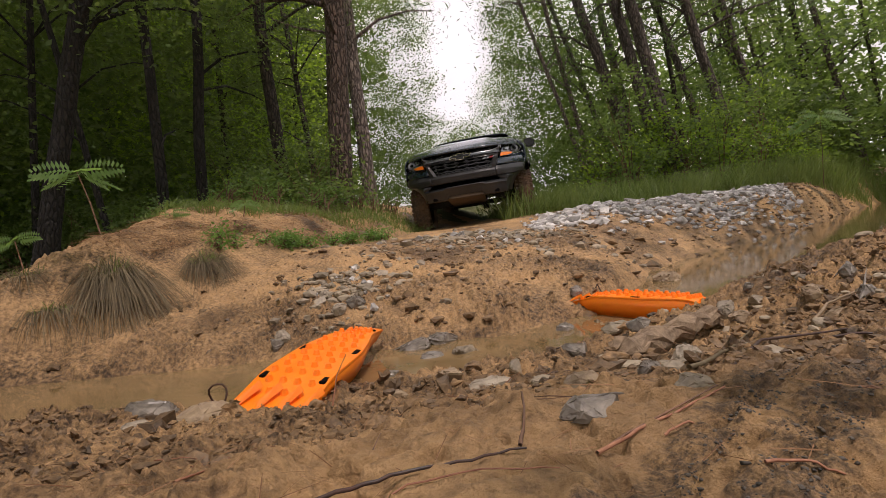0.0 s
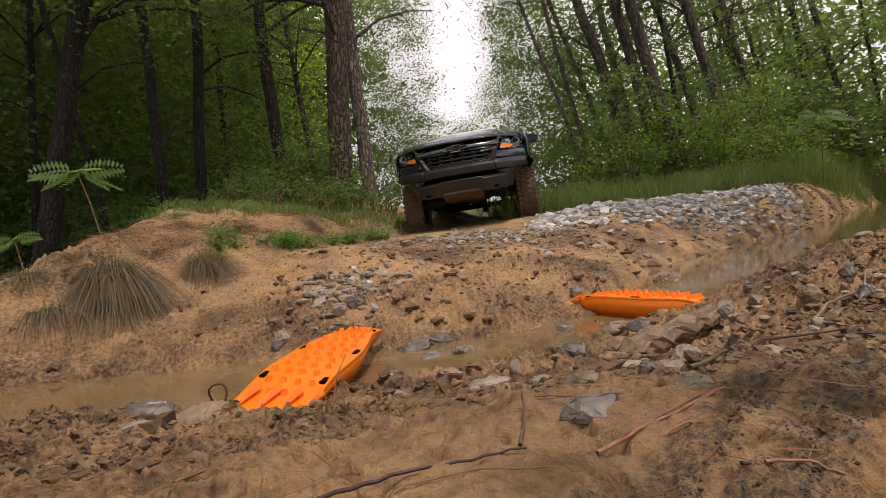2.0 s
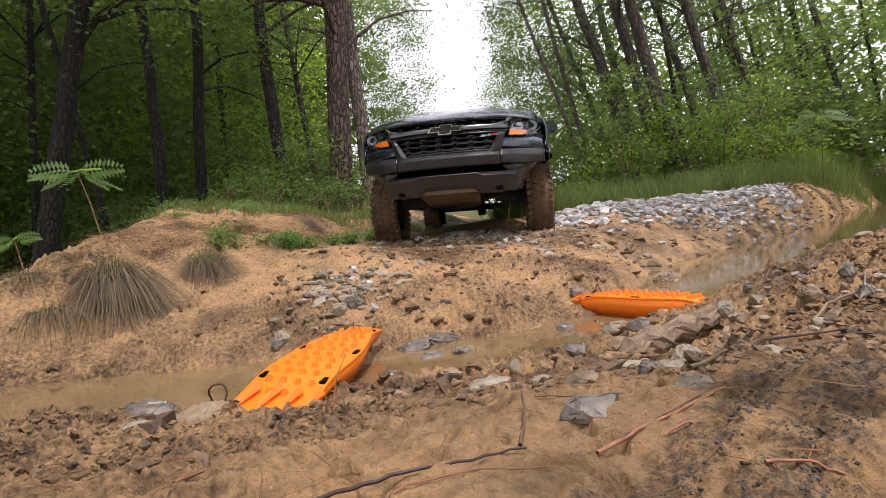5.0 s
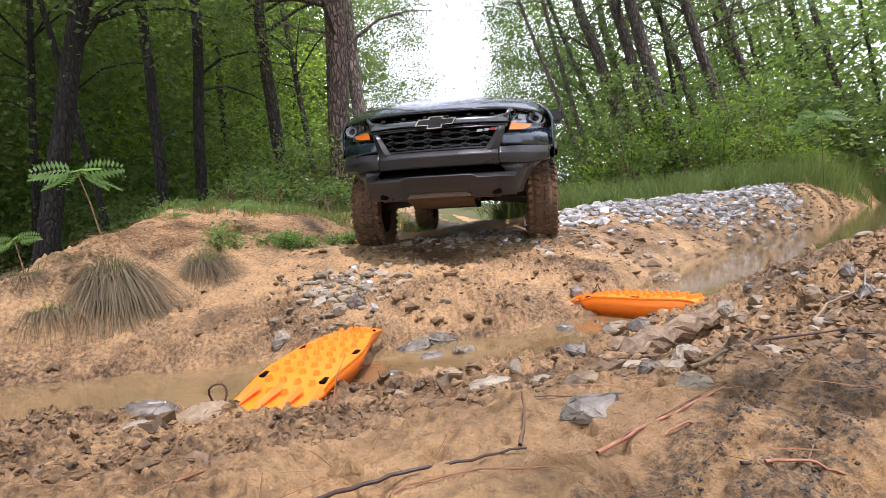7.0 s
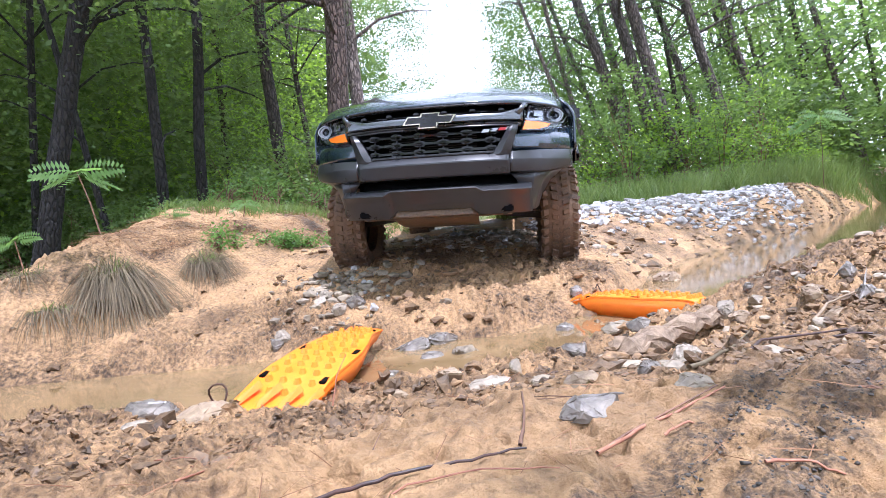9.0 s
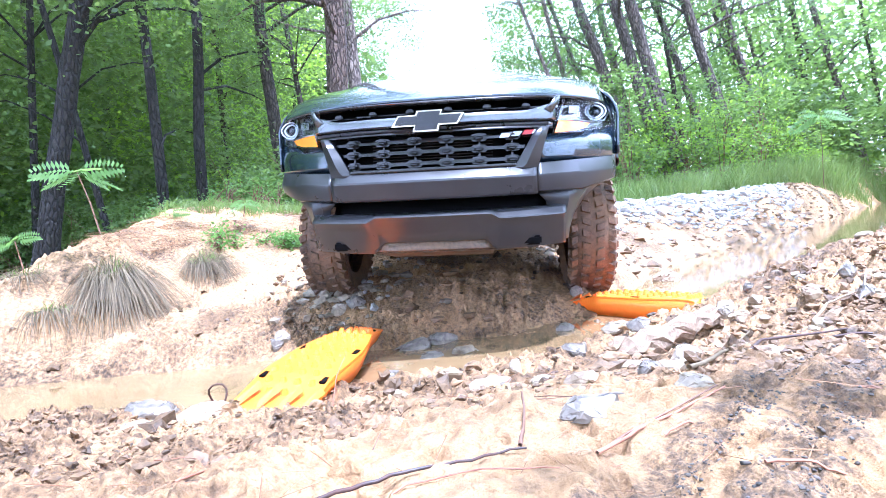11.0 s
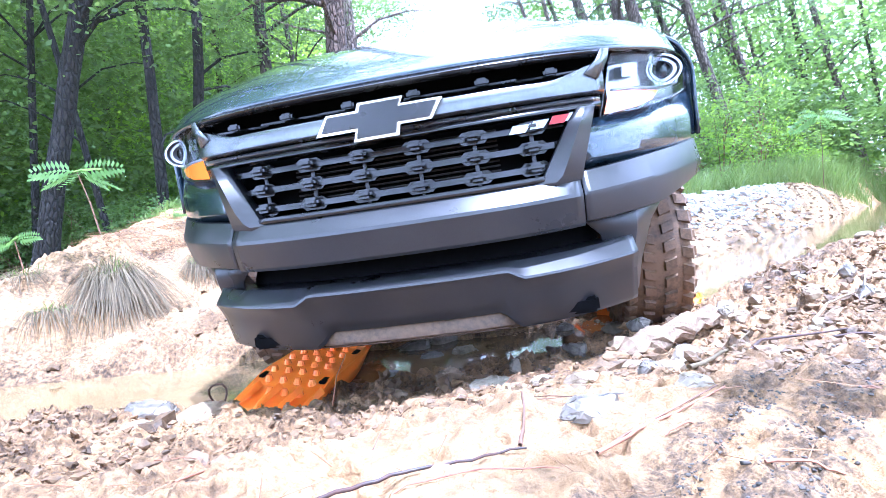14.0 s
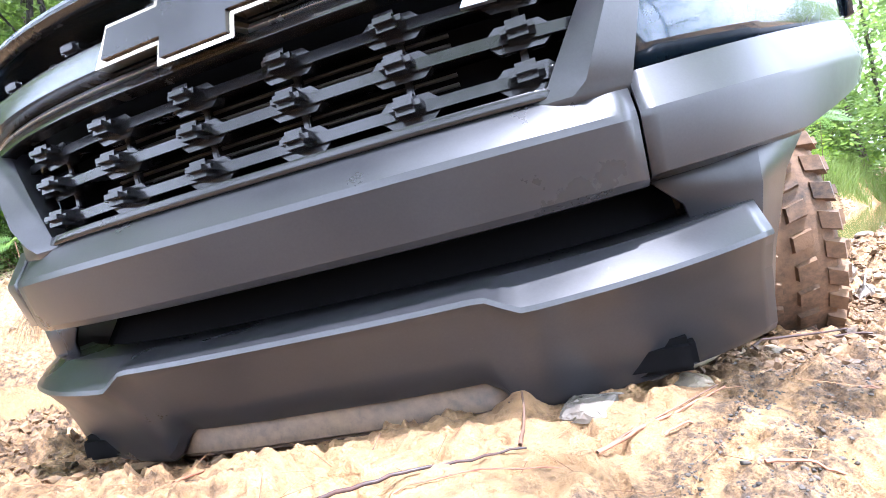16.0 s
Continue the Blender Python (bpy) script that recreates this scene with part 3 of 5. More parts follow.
LENS = shader("headlight_glass", (0.9, 0.95, 1.0), 0.03, 0.0, Transmission_Weight=1.0, IOR=1.2)
SCREEN = shader("windshield_glass", (0.02, 0.025, 0.03), 0.03, 0.0, Coat_Weight=1.0)
RUBBER = mottled("muddy_tyre", (0.022, 0.017, 0.013), (0.17, 0.10, 0.055), 5.0, (0.6, 0.95), 0.5, 10.0, dist=0.008, lo=0.34, hi=0.56)
RIM = mottled("dark_alloy", (0.03, 0.03, 0.032), (0.12, 0.10, 0.08), 6.0, (0.3, 0.6), 0.1, 10.0, 0.6)
SKID = mottled("muddy_skid_plate", (0.05, 0.033, 0.021), (0.17, 0.112, 0.066), 8.0, (0.5, 0.8), 0.3, 8.0, dist=0.004)
STEEL = mottled("grimy_steel", (0.015, 0.013, 0.012), (0.06, 0.05, 0.04), 9.0, (0.5, 0.85), 0.2, 8.0, 0.3, dist=0.004)
BAR = mottled("satin_bar", (0.11, 0.12, 0.13), (0.16, 0.17, 0.18), 5.0, (0.20, 0.28), 0.0, 20.0, 0.7)
HOUSING = mottled("headlight_housing", (0.22, 0.22, 0.23), (0.55, 0.55, 0.57), 9.0, (0.12, 0.3), 0.0, 9.0, 0.8)
RED = shader("red_badge", (0.5, 0.02, 0.02), 0.3)


def nose(x):
    return 0.75 * abs(x) ** 3


def grid(name, rows, material, parent, label="", thick=0.0, smooth_on=True, sharp=30):
    """A curved panel through rows of points, given a thickness."""
    bm = bmesh.new()
    vs = [[bm.verts.new(p) for p in row] for row in rows]
    for a, b in zip(vs, vs[1:]):
        for i in range(len(a) - 1):
            bm.faces.new((a[i], a[i + 1], b[i + 1], b[i]))
    ob = part(name, bm, material, parent, label, smooth_on, sharp)
    if thick:
        mod = ob.modifiers.new("thickness", "SOLIDIFY")
        mod.thickness, mod.offset = thick, 0.0
    return ob


def strip(name, x0, x1, n, rows, material, parent, label="", thick=0.006, sharp=30):
    """A band that follows the curve of the nose; each row is (z, how far behind the nose), numbers or functions of x."""
    xs = [x0 + (x1 - x0) * i / n for i in range(n + 1)]
    val = lambda f, x: f(x) if callable(f) else f
    return grid(name, [[(x, nose(x) + val(o, x), val(z, x)) for x in xs] for z, o in rows], material, parent, label, thick, True, sharp)


def plate(name, outline, back, material, parent, label="", depth=0.02, bevel=0.0):
    """A flat outline (x, z) laid on the nose, back behind it, and extruded."""
    bm = bmesh.new()
    f = [bm.verts.new((x, nose(x) + back, z)) for x, z in outline]
    face = bm.faces.new(f)
    ext = bmesh.ops.extrude_face_region(bm, geom=[face])
    for v in ext["geom"]:
        if isinstance(v, bmesh.types.BMVert):
            v.co.y += depth
    if bevel:
        bmesh.ops.bevel(bm, geom=list(bm.edges), offset=bevel, segments=2, affect="EDGES")
    return part(name, bm, material, parent, label)


def block(name, size, at, material, parent, label="", bevel=0.004, turn=None):
    bm = bmesh.new()
    bmesh.ops.create_cube(bm, size=1.0)
    for v in bm.verts:
        v.co = Vector((v.co.x * size[0], v.co.y * size[1], v.co.z * size[2]))
    if bevel:
        bmesh.ops.bevel(bm, geom=list(bm.edges), offset=bevel, segments=2, affect="EDGES")
    m = Matrix.Translation(at) @ (turn or Matrix())
    bmesh.ops.transform(bm, matrix=m, verts=bm.verts)
    return part(name, bm, material, parent, label, True)


def ring(name, at, r0, r1, depth, material, parent, label="", n=28, axis="y"):
    """A ring (or a disc with r1 0) facing forward."""
    bm = bmesh.new()
    prof = [(r0, 0.0), (r0, depth), (r1, depth), (r1, 0.0)] if r1 else [(r0, depth), (r0, 0.0), (0.0, -depth * 0.4)]
    rows = []
    for i in range(n):
        a = 2 * math.pi * i / n
        rows.append([bm.verts.new(Vector(at) + (Vector((r * math.cos(a), d, r * math.sin(a))) if axis == "y" else Vector((d, r * math.cos(a), r * math.sin(a))))) for r, d in prof])
    k = len(prof)
    for i in range(n):
        a, b = rows[i], rows[(i + 1) % n]
        for j in range(k if r1 else k - 1):
            bm.faces.new((a[j], b[j], b[(j + 1) % k], a[(j + 1) % k]))
    bmesh.ops.remove_doubles(bm, verts=bm.verts, dist=1e-5)
    return part(name, bm, material, parent, label, True)


def wheel(at, parent, side):
    """A muddy all-terrain wheel: tyre with lugs, rim with spokes and hub."""
    hub = empty("wheel", Matrix.Translation(at))
    hub.parent = parent
    R, W = 0.395, 0.265
    prof = [(-0.105, 0.225), (-0.128, 0.27), (-0.135, 0.315), (-0.128, 0.355), (-0.108, 0.378), (-0.06, 0.384), (0, 0.386), (0.06, 0.384), (0.108, 0.378), (0.128, 0.355), (0.135, 0.315), (0.128, 0.27), (0.105, 0.225)]
    bm = bmesh.new()
    n = 56
    rows = [[bm.verts.new((px, r * math.cos(2 * math.pi * i / n), r * math.sin(2 * math.pi * i / n))) for px, r in prof] for i in range(n)]
    for i in range(n):
        a, b = rows[i], rows[(i + 1) % n]
        for j in range(len(prof) - 1):
            bm.faces.new((a[j], a[j + 1], b[j + 1], b[j]))
    tyre = part("tyre", bm, RUBBER, hub, "mud-caked off-road tyre with chunky tread", True, 50)
    bm = bmesh.new()
    rng = random.Random(5)
    for i in range(34):  # tread lugs in four staggered rows, and shoulder lugs down the wall
        for row, (px, w, l) in enumerate(((-0.108, 0.046, 0.050), (-0.040, 0.052, 0.044), (0.040, 0.052, 0.044), (0.108, 0.046, 0.050))):
            a = 2 * math.pi * (i + (0.5 if row in (1, 3) else 0)) / 34
            v = bmesh.ops.create_cube(bm, size=1.0)["verts"]
            skew = (0.25 if row in (0, 2) else -0.25)
            rr = (0.386 if row in (1, 2) else 0.379)
            for q in v:
                t = 0.8 if q.co.z > 0 else 1.0
                q.co = Vector((q.co.x * w * t, q.co.y * l * t + q.co.x * w * skew, q.co.z * 0.024))
            m = Matrix.Rotation(a, 4, "X") @ Matrix.Translation((px, 0, rr)) @ Matrix.Rotation((-0.28 if px < -0.1 else 0.28 if px > 0.1 else 0), 4, "Y").inverted()
            bmesh.ops.transform(bm, matrix=m, verts=v)
        for s in (-1, 1):
            a = 2 * math.pi * (i + (0.5 if s > 0 else 0)) / 34
            v = bmesh.ops.create_cube(bm, size=1.0)["verts"]
            for q in v:
                q.co = Vector((q.co.x * 0.018, q.co.y * (0.036 if i % 2 else 0.022), q.co.z * 0.045))
            m = Matrix.Rotation(a, 4, "X") @ Matrix.Translation((s * 0.129, 0, 0.348)) @ Matrix.Rotation(s * 0.25, 4, "Y")
            bmesh.ops.transform(bm, matrix=m, verts=v)
    part("tread", bm, RUBBER, tyre, "blocky tread packed with mud")
    rim = ring("rim", (side * 0.02, 0, 0), 0.228, 0.19, side * 0.09, RIM, hub, "dark alloy rim", 40, "x")
    ring("hub_cap", (side * 0.05, 0, 0), 0.06, 0.0, side * -0.04, RIM, rim, "", 20, "x")
    bm = bmesh.new()
    for i in range(6):
        v = bmesh.ops.create_cube(bm, size=1.0)["verts"]
        for q in v:
            q.co = Vector((q.co.x * 0.03 + side * 0.07, q.co.y * 0.05, q.co.z * 0.17 + 0.12))
        bmesh.ops.transform(bm, matrix=Matrix.Rotation(i * math.pi / 3, 4, "X"), verts=v)
    part("spoke", bm, RIM, rim)
    ring("brake_disc", (side * -0.03, 0, 0), 0.16, 0.0, 0.02, STEEL, hub, "", 28, "x")
    return hub


def pickup():
    t = tagged(empty("pickup_truck"), "dark blue off-road pickup truck with grey bumper and muddy tyres", "pickup truck")
    # hood: a domed lid with a raised middle
    def hood_z(x, y):
        u = max(0.0, y - nose(x))
        z = 1.088 + 0.125 * (1 - math.exp(-u / 0.16)) + 0.075 * min(u, 1.3)
        z += 0.022 * float(smooth((0.48 - abs(x)) / 0.10)) * float(smooth((u - 0.1) / 0.3))
        return z - 0.30 * max(0.0, abs(x) - 0.70) ** 1.6 - 0.012 * x * x
    xs = [-0.80 + 1.6 * i / 40 for i in range(41)]
    hood = grid("hood", [[(x, nose(x) * (1 - k) + 1.62 * k, hood_z(x, nose(x) * (1 - k) + 1.62 * k)) for x in xs]
                  for k in (0, 0.008, 0.02, 0.04, 0.07, 0.11, 0.16, 0.22, 0.3, 0.42, 0.56, 0.7, 0.85, 1.0)], PAINT, t, "dark blue glossy hood with raised middle", 0.012, True, 60)
    strip("hood_lip", -0.56, 0.56, 24, [(1.090, 0.002), (1.082, -0.004), (1.070, 0.006)], BLACK, t, "", 0.006)
    # wings: from the hood edge over the arch
    for s in (-1, 1):
        rows = []
        ys = [0.53 + 1.14 * i / 20 for i in range(21)]
        for k in range(9):
            u = k / 8
            row = []
            for y in ys:
                lo = 0.80 if y < 0.76 else (0.42 + math.sqrt(max(0.0, 0.47 ** 2 - (y - 1.17) ** 2)) if abs(y - 1.17) < 0.47 else 0.45)
                lo = max(lo, 0.78 if y < 0.8 else 0.42)
                hi = hood_z(0.80, max(y, nose(0.80))) - 0.006
                z = hi * (1 - u) + lo * u
                wide = min(0.91, 0.70 + 0.55 * (y - 0.18)) if y < 0.6 else min(0.945, 0.91 + 0.1 * (y - 0.6))
                wide = max(wide, 0.80)
                x = 0.80 + (wide - 0.80) * min(1.0, (u * 3.2)) ** 0.55
                row.append((s * x, max(y, nose(0.80)), z))
            rows.append(row)
        grid("fender", rows, PAINT, t, "dark blue front wing", 0.012, True, 50)
        # black flare round the arch
        fl = []
        for i in range(21):
            a = math.pi * (0.26 + 0.70 * i / 20)
            c, sn = math.cos(a), math.sin(a)
            fl.append([(s * px, 1.17 - r * c, 0.40 + r * sn) for px, r in ((0.93, 0.53), (0.955, 0.515), (0.960, 0.49), (0.955, 0.46), (0.90, 0.45))])
        grid("wheel_arch_flare", fl, BLACK, t, "black plastic arch flare", 0.008, True, 40)
        ln = [[(s * px, 1.17 - 0.45 * math.cos(math.pi * i / 16), 0.40 + 0.45 * math.sin(math.pi * i / 16)) for px in (0.55, 0.75, 0.93)] for i in range(4, 17)]
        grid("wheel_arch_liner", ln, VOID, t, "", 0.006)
    # panel under the headlights
    for s in (-1, 1):
        strip("lower_wing_panel", s * 0.475, s * 0.875, 16, [(lambda x: 0.894 + 0.16 * max(0.0, abs(x) - 0.62), 0.045), (0.85, 0.018), (0.80, 0.02), (0.765, 0.05)], PAINT, t, "dark blue panel under the headlight", 0.008)
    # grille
    # near-black sheet paints the shade behind the grille
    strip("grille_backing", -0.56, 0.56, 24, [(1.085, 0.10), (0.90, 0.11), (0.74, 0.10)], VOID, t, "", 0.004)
    bar_t = lambda x: 1.008 + 0.045 * float(smooth((abs(x) - 0.40) / 0.15))
    strip("grille_bar", -0.548, 0.548, 44, [(bar_t, 0.035), (lambda x: bar_t(x) - 0.004, 0.004), (0.985, -0.006), (0.962, -0.004), (0.954, 0.012), (0.952, 0.04)], BAR, t, "grey satin bar across the grille", 0.004, 40)
    for s in (-1, 1):
        grid("bar_end", [[(s * 0.500, nose(0.50) - 0.004, 1.018), (s * 0.530, nose(0.53) - 0.006, 0.992)],
                         [(s * 0.535, nose(0.535) - 0.008, 1.060), (s * 0.562, nose(0.562) - 0.006, 1.052)],
                         [(s * 0.548, nose(0.548) + 0.0, 1.086), (s * 0.572, nose(0.572) + 0.0, 1.086)]], BAR, t, "silver end of the grille bar", 0.010)
    strip("chrome_strip", -0.535, 0.535, 30, [(0.947, 0.012), (0.941, 0.006), (0.935, 0.012)], SATIN, t, "thin bright strip", 0.003)
    strip("slot_frame", -0.535, 0.535, 30, [(0.934, 0.004), (0.924, 0.002), (0.918, 0.02)], BLACK, t, "", 0.004)
    for i in range(6):
        x = (i - 2.5) * 0.168
        block("grille_tab", (0.034, 0.05, 0.024), (x, nose(x) + 0.045, 1.043), BLACK, t, "", 0.006)
        block("slot_bar", (0.17, 0.008, 0.008), (x, nose(x) + 0.06, 1.034), BLACK, t, "", 0.002)
    # lower grille: three rows of tabs on thin bars, with six-sided openings between them
    def tab_root(x, z):
        """A flat six-sided web that widens the bar where a tab sits."""
        bm = bmesh.new()
        o = [(-0.044, 0.0), (-0.026, 0.016), (0.026, 0.016), (0.044, 0.0), (0.026, -0.016), (-0.026, -0.016)]
        f = [[bm.verts.new((x + px, nose(x + px) + 0.038 + d, z + pz)) for px, pz in o] for d in (0.0, 0.022)]
        bm.faces.new(f[0])
        bm.faces.new(f[1][::-1])
        for i in range(6):
            bm.faces.new((f[0][i], f[1][i], f[1][(i + 1) % 6], f[0][(i + 1) % 6]))
        return part("tab_root", bm, BLACK, t)
    for row, (z, edge) in enumerate(((0.893, 0.475), (0.845, 0.44), (0.795, 0.405))):
        strip("grille_rail", -edge, edge, 26, [(z + 0.006, 0.085), (z + 0.006, 0.036), (z - 0.006, 0.033), (z - 0.006, 0.085)], BLACK, t, "thin black grille bar", 0.003)
        for k in range(-4, 4):
            x = (k + 0.5) * 0.142
            if abs(x) > edge + 0.01:
                continue
            tab_root(x, z)
            lug = block("grille_tab", (0.040, 0.044, 0.023), (x, nose(x) + 0.028, z + 0.003), BLACK, t, "glossy black grille tab", 0.008, Matrix.Rotation(-0.18, 4, "X"))
            block("grille_post", (0.010, 0.012, 0.05), (x, nose(x) + 0.062, z - 0.026), BLACK, lug, "", 0.002)
    strip("grille_sill", -0.385, 0.385, 24, [(0.772, 0.07), (0.774, 0.012), (0.762, 0.006)], BLACK, t, "black lower edge of the grille", 0.004)
    for k in range(9):
        strip("radiator_fin", -0.27, 0.27, 8, [(0.905 - 0.0125 * k, 0.078), (0.902 - 0.0125 * k, 0.082)], STEEL, t, "", 0.003)
    # emblem: a plain slanted cross
    def cross(k, d, dz=0.0):
        w, h, a, b = 0.150 * k, 0.030 * k, 0.052 * k, 0.055 * k
        sl = 0.022
        return [(-w - sl * 0.4 + dz, -h), (-a - 0.006, -h), (-a - 0.014, -b), (a - 0.006, -b), (a + 0.000, -h), (w - sl, -h), (w + sl * 0.4, h), (a + 0.006, h), (a + 0.014, b), (-a + 0.006, b), (-a, h), (-w + sl, h)]
    rim = plate("emblem", [(x, 0.982 + z) for x, z in cross(1.0, 0)], -0.022, GILT, t, "slanted cross emblem with bright rim", 0.03)
    plate("emblem_face", [(x, 0.982 + z) for x, z in [(-0.143, -0.022), (-0.050, -0.022), (-0.057, -0.047), (0.039, -0.047), (0.045, -0.022), (0.124, -0.022), (0.144, 0.022), (0.050, 0.022), (0.057, 0.047), (-0.039, 0.047), (-0.045, 0.022), (-0.124, 0.022)]], -0.026, BLACK, rim, "black face", 0.01)
    # model badge as plain bars
    def badge_sign(x, w, mat, parent, name):
        """A plain slanted bar of the badge."""
        h, sl = 0.0095, 0.012
        z0 = 0.893 + 0.10 * (x - 0.30)
        return plate(name, [(x + px, z0 + pz) for px, pz in ((-w, -h), (w - 0.004, -h), (w + sl, h), (-w + sl, h))], 0.008, mat, parent, "", 0.012)
    badge = badge_sign(0.322, 0.022, SATIN, t, "badge")
    badge["label"] = "slanted silver and red model badge"
    badge_sign(0.370, 0.019, SATIN, badge, "badge_bar")
    badge_sign(0.420, 0.021, RED, badge, "badge_bar")
    badge_sign(0.446, 0.005, SATIN, badge, "badge_bar")
    # bumper: middle, V bars, side wings
    def inner(z):
        return 0.365 + (z - 0.76) * 0.62
    mid = strip("bumper_middle", -0.457, 0.457, 44, [(0.768, 0.05), (0.764, 0.018), (0.757, 0.008), (0.724, -0.020), (0.716, -0.022), (0.65, -0.004), (0.642, 0.004), (0.636, 0.05)], GREY, t, "grey plastic bumper centre", 0.004, 25)
    for s in (-1, 1):
        rows = []
        for z in (0.742, 0.757, 0.77, 0.80, 0.84, 0.88, 0.925):
            xi = inner(z) if z > 0.76 else 0.365 - 0.02
            xo = 0.455 + max(0.0, z - 0.735) * 0.325
            ym = nose((xi + xo) / 2)
            rows.append([(s * xi, nose(xi) + 0.05, z), (s * xi, nose(xi) + 0.012, z), (s * (xi * 0.55 + xo * 0.45), ym - 0.024 * float(smooth((z - 0.735) / 0.07)), z), (s * xo, nose(xo) + 0.002, z), (s * (xo + 0.002), nose(xo) + 0.05, z)])
        grid("grille_bracket", rows, GREY, t, "grey slanted bar beside the grille", 0.004, True, 25)
        wing = strip("bumper_wing", s * 0.461, s * 0.868, 22, [(lambda x: 0.770 + 0.05 * (abs(x) - 0.46), 0.05), (lambda x: 0.768 + 0.05 * (abs(x) - 0.46), 0.012),
                     (lambda x: 0.722 + 0.02 * (abs(x) - 0.46), -0.022), (lambda x: 0.714 + 0.02 * (abs(x) - 0.46), -0.022),
                     (lambda x: 0.652 + 0.12 * max(0.0, abs(x) - 0.68) ** 1.0 * 1.6, 0.0), (lambda x: 0.642 + 0.20 * max(0.0, abs(x) - 0.68), 0.04)], GREY, t, "grey plastic bumper corner", 0.004, 25)
        # corner leg down to the lip
        grid("bumper_leg", [[(s * 0.455, nose(0.455) + 0.06, 0.648), (s * 0.60, nose(0.6) + 0.02, 0.65), (s * 0.70, nose(0.7) + 0.03, 0.66), (s * 0.80, 0.46, 0.67)],
                            [(s * 0.50, nose(0.5) + 0.06, 0.60), (s * 0.60, nose(0.60) + 0.03, 0.60), (s * 0.655, nose(0.655) + 0.06, 0.60), (s * 0.72, 0.50, 0.60)],
                            [(s * 0.52, nose(0.52) + 0.08, 0.50), (s * 0.58, nose(0.58) + 0.05, 0.50), (s * 0.615, nose(0.615) + 0.08, 0.50), (s * 0.66, 0.52, 0.50)],
                            [(s * 0.52, nose(0.52) + 0.10, 0.42), (s * 0.57, nose(0.57) + 0.07, 0.42), (s * 0.60, nose(0.6) + 0.10, 0.42), (s * 0.64, 0.52, 0.43)]], GREY, t, "grey corner of the lower bumper", 0.006, True, 30)
    # near-black sheet paints the shade in the bumper gap
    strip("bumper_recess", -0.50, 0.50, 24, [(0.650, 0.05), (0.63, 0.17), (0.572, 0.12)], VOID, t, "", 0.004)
    lip = lambda x: 0.546 + 0.022 * float(smooth((0.298 - abs(x)) / 0.05))
    low = lambda x: 0.408 + 0.045 * float(smooth((0.275 - abs(x)) / 0.055))
    strip("bumper_lip", -0.585, 0.585, 64, [(0.578, 0.11), (0.580, 0.035), (lambda x: lip(x) + 0.004, -0.010), (lip, -0.012), (lambda x: lip(x) - 0.012, 0.0), (0.50, 0.025), (lambda x: low(x) + 0.012, 0.055), (low, 0.066), (low, 0.11)], GREY, t, "grey lower bumper lip with notches", 0.004, 25)
    skid = grid("skid_plate", [[(x * w, nose(x * w) + o, z) for x in (-1, -0.85, -0.5, 0, 0.5, 0.85, 1)] for w, o, z in ((0.235, 0.075, 0.452), (0.262, 0.075, 0.415), (0.262, 0.10, 0.402), (0.25, 0.35, 0.345), (0.24, 0.60, 0.32))], SKID, t, "tan mud-covered skid plate", 0.006, True, 30)
    strip("skid_edge", -0.46, 0.46, 20, [(0.412, 0.10), (0.404, 0.085), (0.398, 0.10)], SKID, t, "muddy lower edge", 0.004)
    for s in (-1, 1):
        # solid near-black block painted as the shade round the tow hook
        block("hook_recess", (0.10, 0.05, 0.040), (s * 0.42, nose(0.42) + 0.066, 0.436), VOID, t, "", 0.008)
        hk = ring("tow_hook", (s * 0.42, nose(0.42) + 0.075, 0.425), 0.026, 0.014, 0.02, STEEL, t, "black tow hook", 20)
        block("hook_shank", (0.03, 0.16, 0.025), (s * 0.42, nose(0.42) + 0.17, 0.43), STEEL, hk, "", 0.004)
    # headlights
    for s in (-1, 1):
        hl = empty("headlight")
        hl.parent = t
        hl["label"] = "clear headlight with round projector and amber corner"
        ol = [(0.585, 1.082), (0.70, 1.094), (0.80, 1.088), (0.845, 1.02), (0.862, 0.945), (0.80, 0.925), (0.668, 0.902), (0.535, 0.894), (0.552, 0.95)]
        def lay(name, pts, back, mat, lab=""):
            bm = bmesh.new()
            bm.faces.new([bm.verts.new((s * x, nose(x) + back, z)) for x, z in pts])
            bmesh.ops.triangulate(bm, faces=bm.faces)
            bmesh.ops.subdivide_edges(bm, edges=bm.edges, cuts=3, use_grid_fill=True)
            for v in bm.verts:
                v.co.y = nose(v.co.x) + back + (0.0)
            return part(name, bm, mat, hl, lab, True, 60)
        lay("housing", ol, 0.13, HOUSING, "dark inner housing")
        rim_rows = [[(s * x, nose(x) + b, z) for x, z in ol + ol[:1]] for b in (0.035, 0.13)]
        grid("bezel", rim_rows, BLACK, hl, "", 0.004)
        lay("amber_reflector", [(0.545, 0.900), (0.566, 0.955), (0.64, 0.952), (0.725, 0.945), (0.70, 0.922), (0.645, 0.908)], 0.022, AMBER, "faintly glowing amber turn signal")
        c = (s * 0.752, nose(0.752) + 0.03, 1.015)
        ring("projector_ring", c, 0.058, 0.051, 0.05, SATIN, hl, "chrome ring")
        ring("projector_ring", (c[0], c[1] + 0.012, c[2]), 0.046, 0.036, 0.05, SATIN, hl)
        ring("projector_lens", (c[0], c[1] + 0.035, c[2]), 0.037, 0.0, 0.03, SCREEN, hl, "dark projector lens")
        plate("inner_reflector", [(s * a, b) for a, b in ((0.612, 1.0), (0.660, 1.0), (0.664, 1.05), (0.617, 1.046))], 0.085, SATIN, hl, "dull reflector", 0.02)
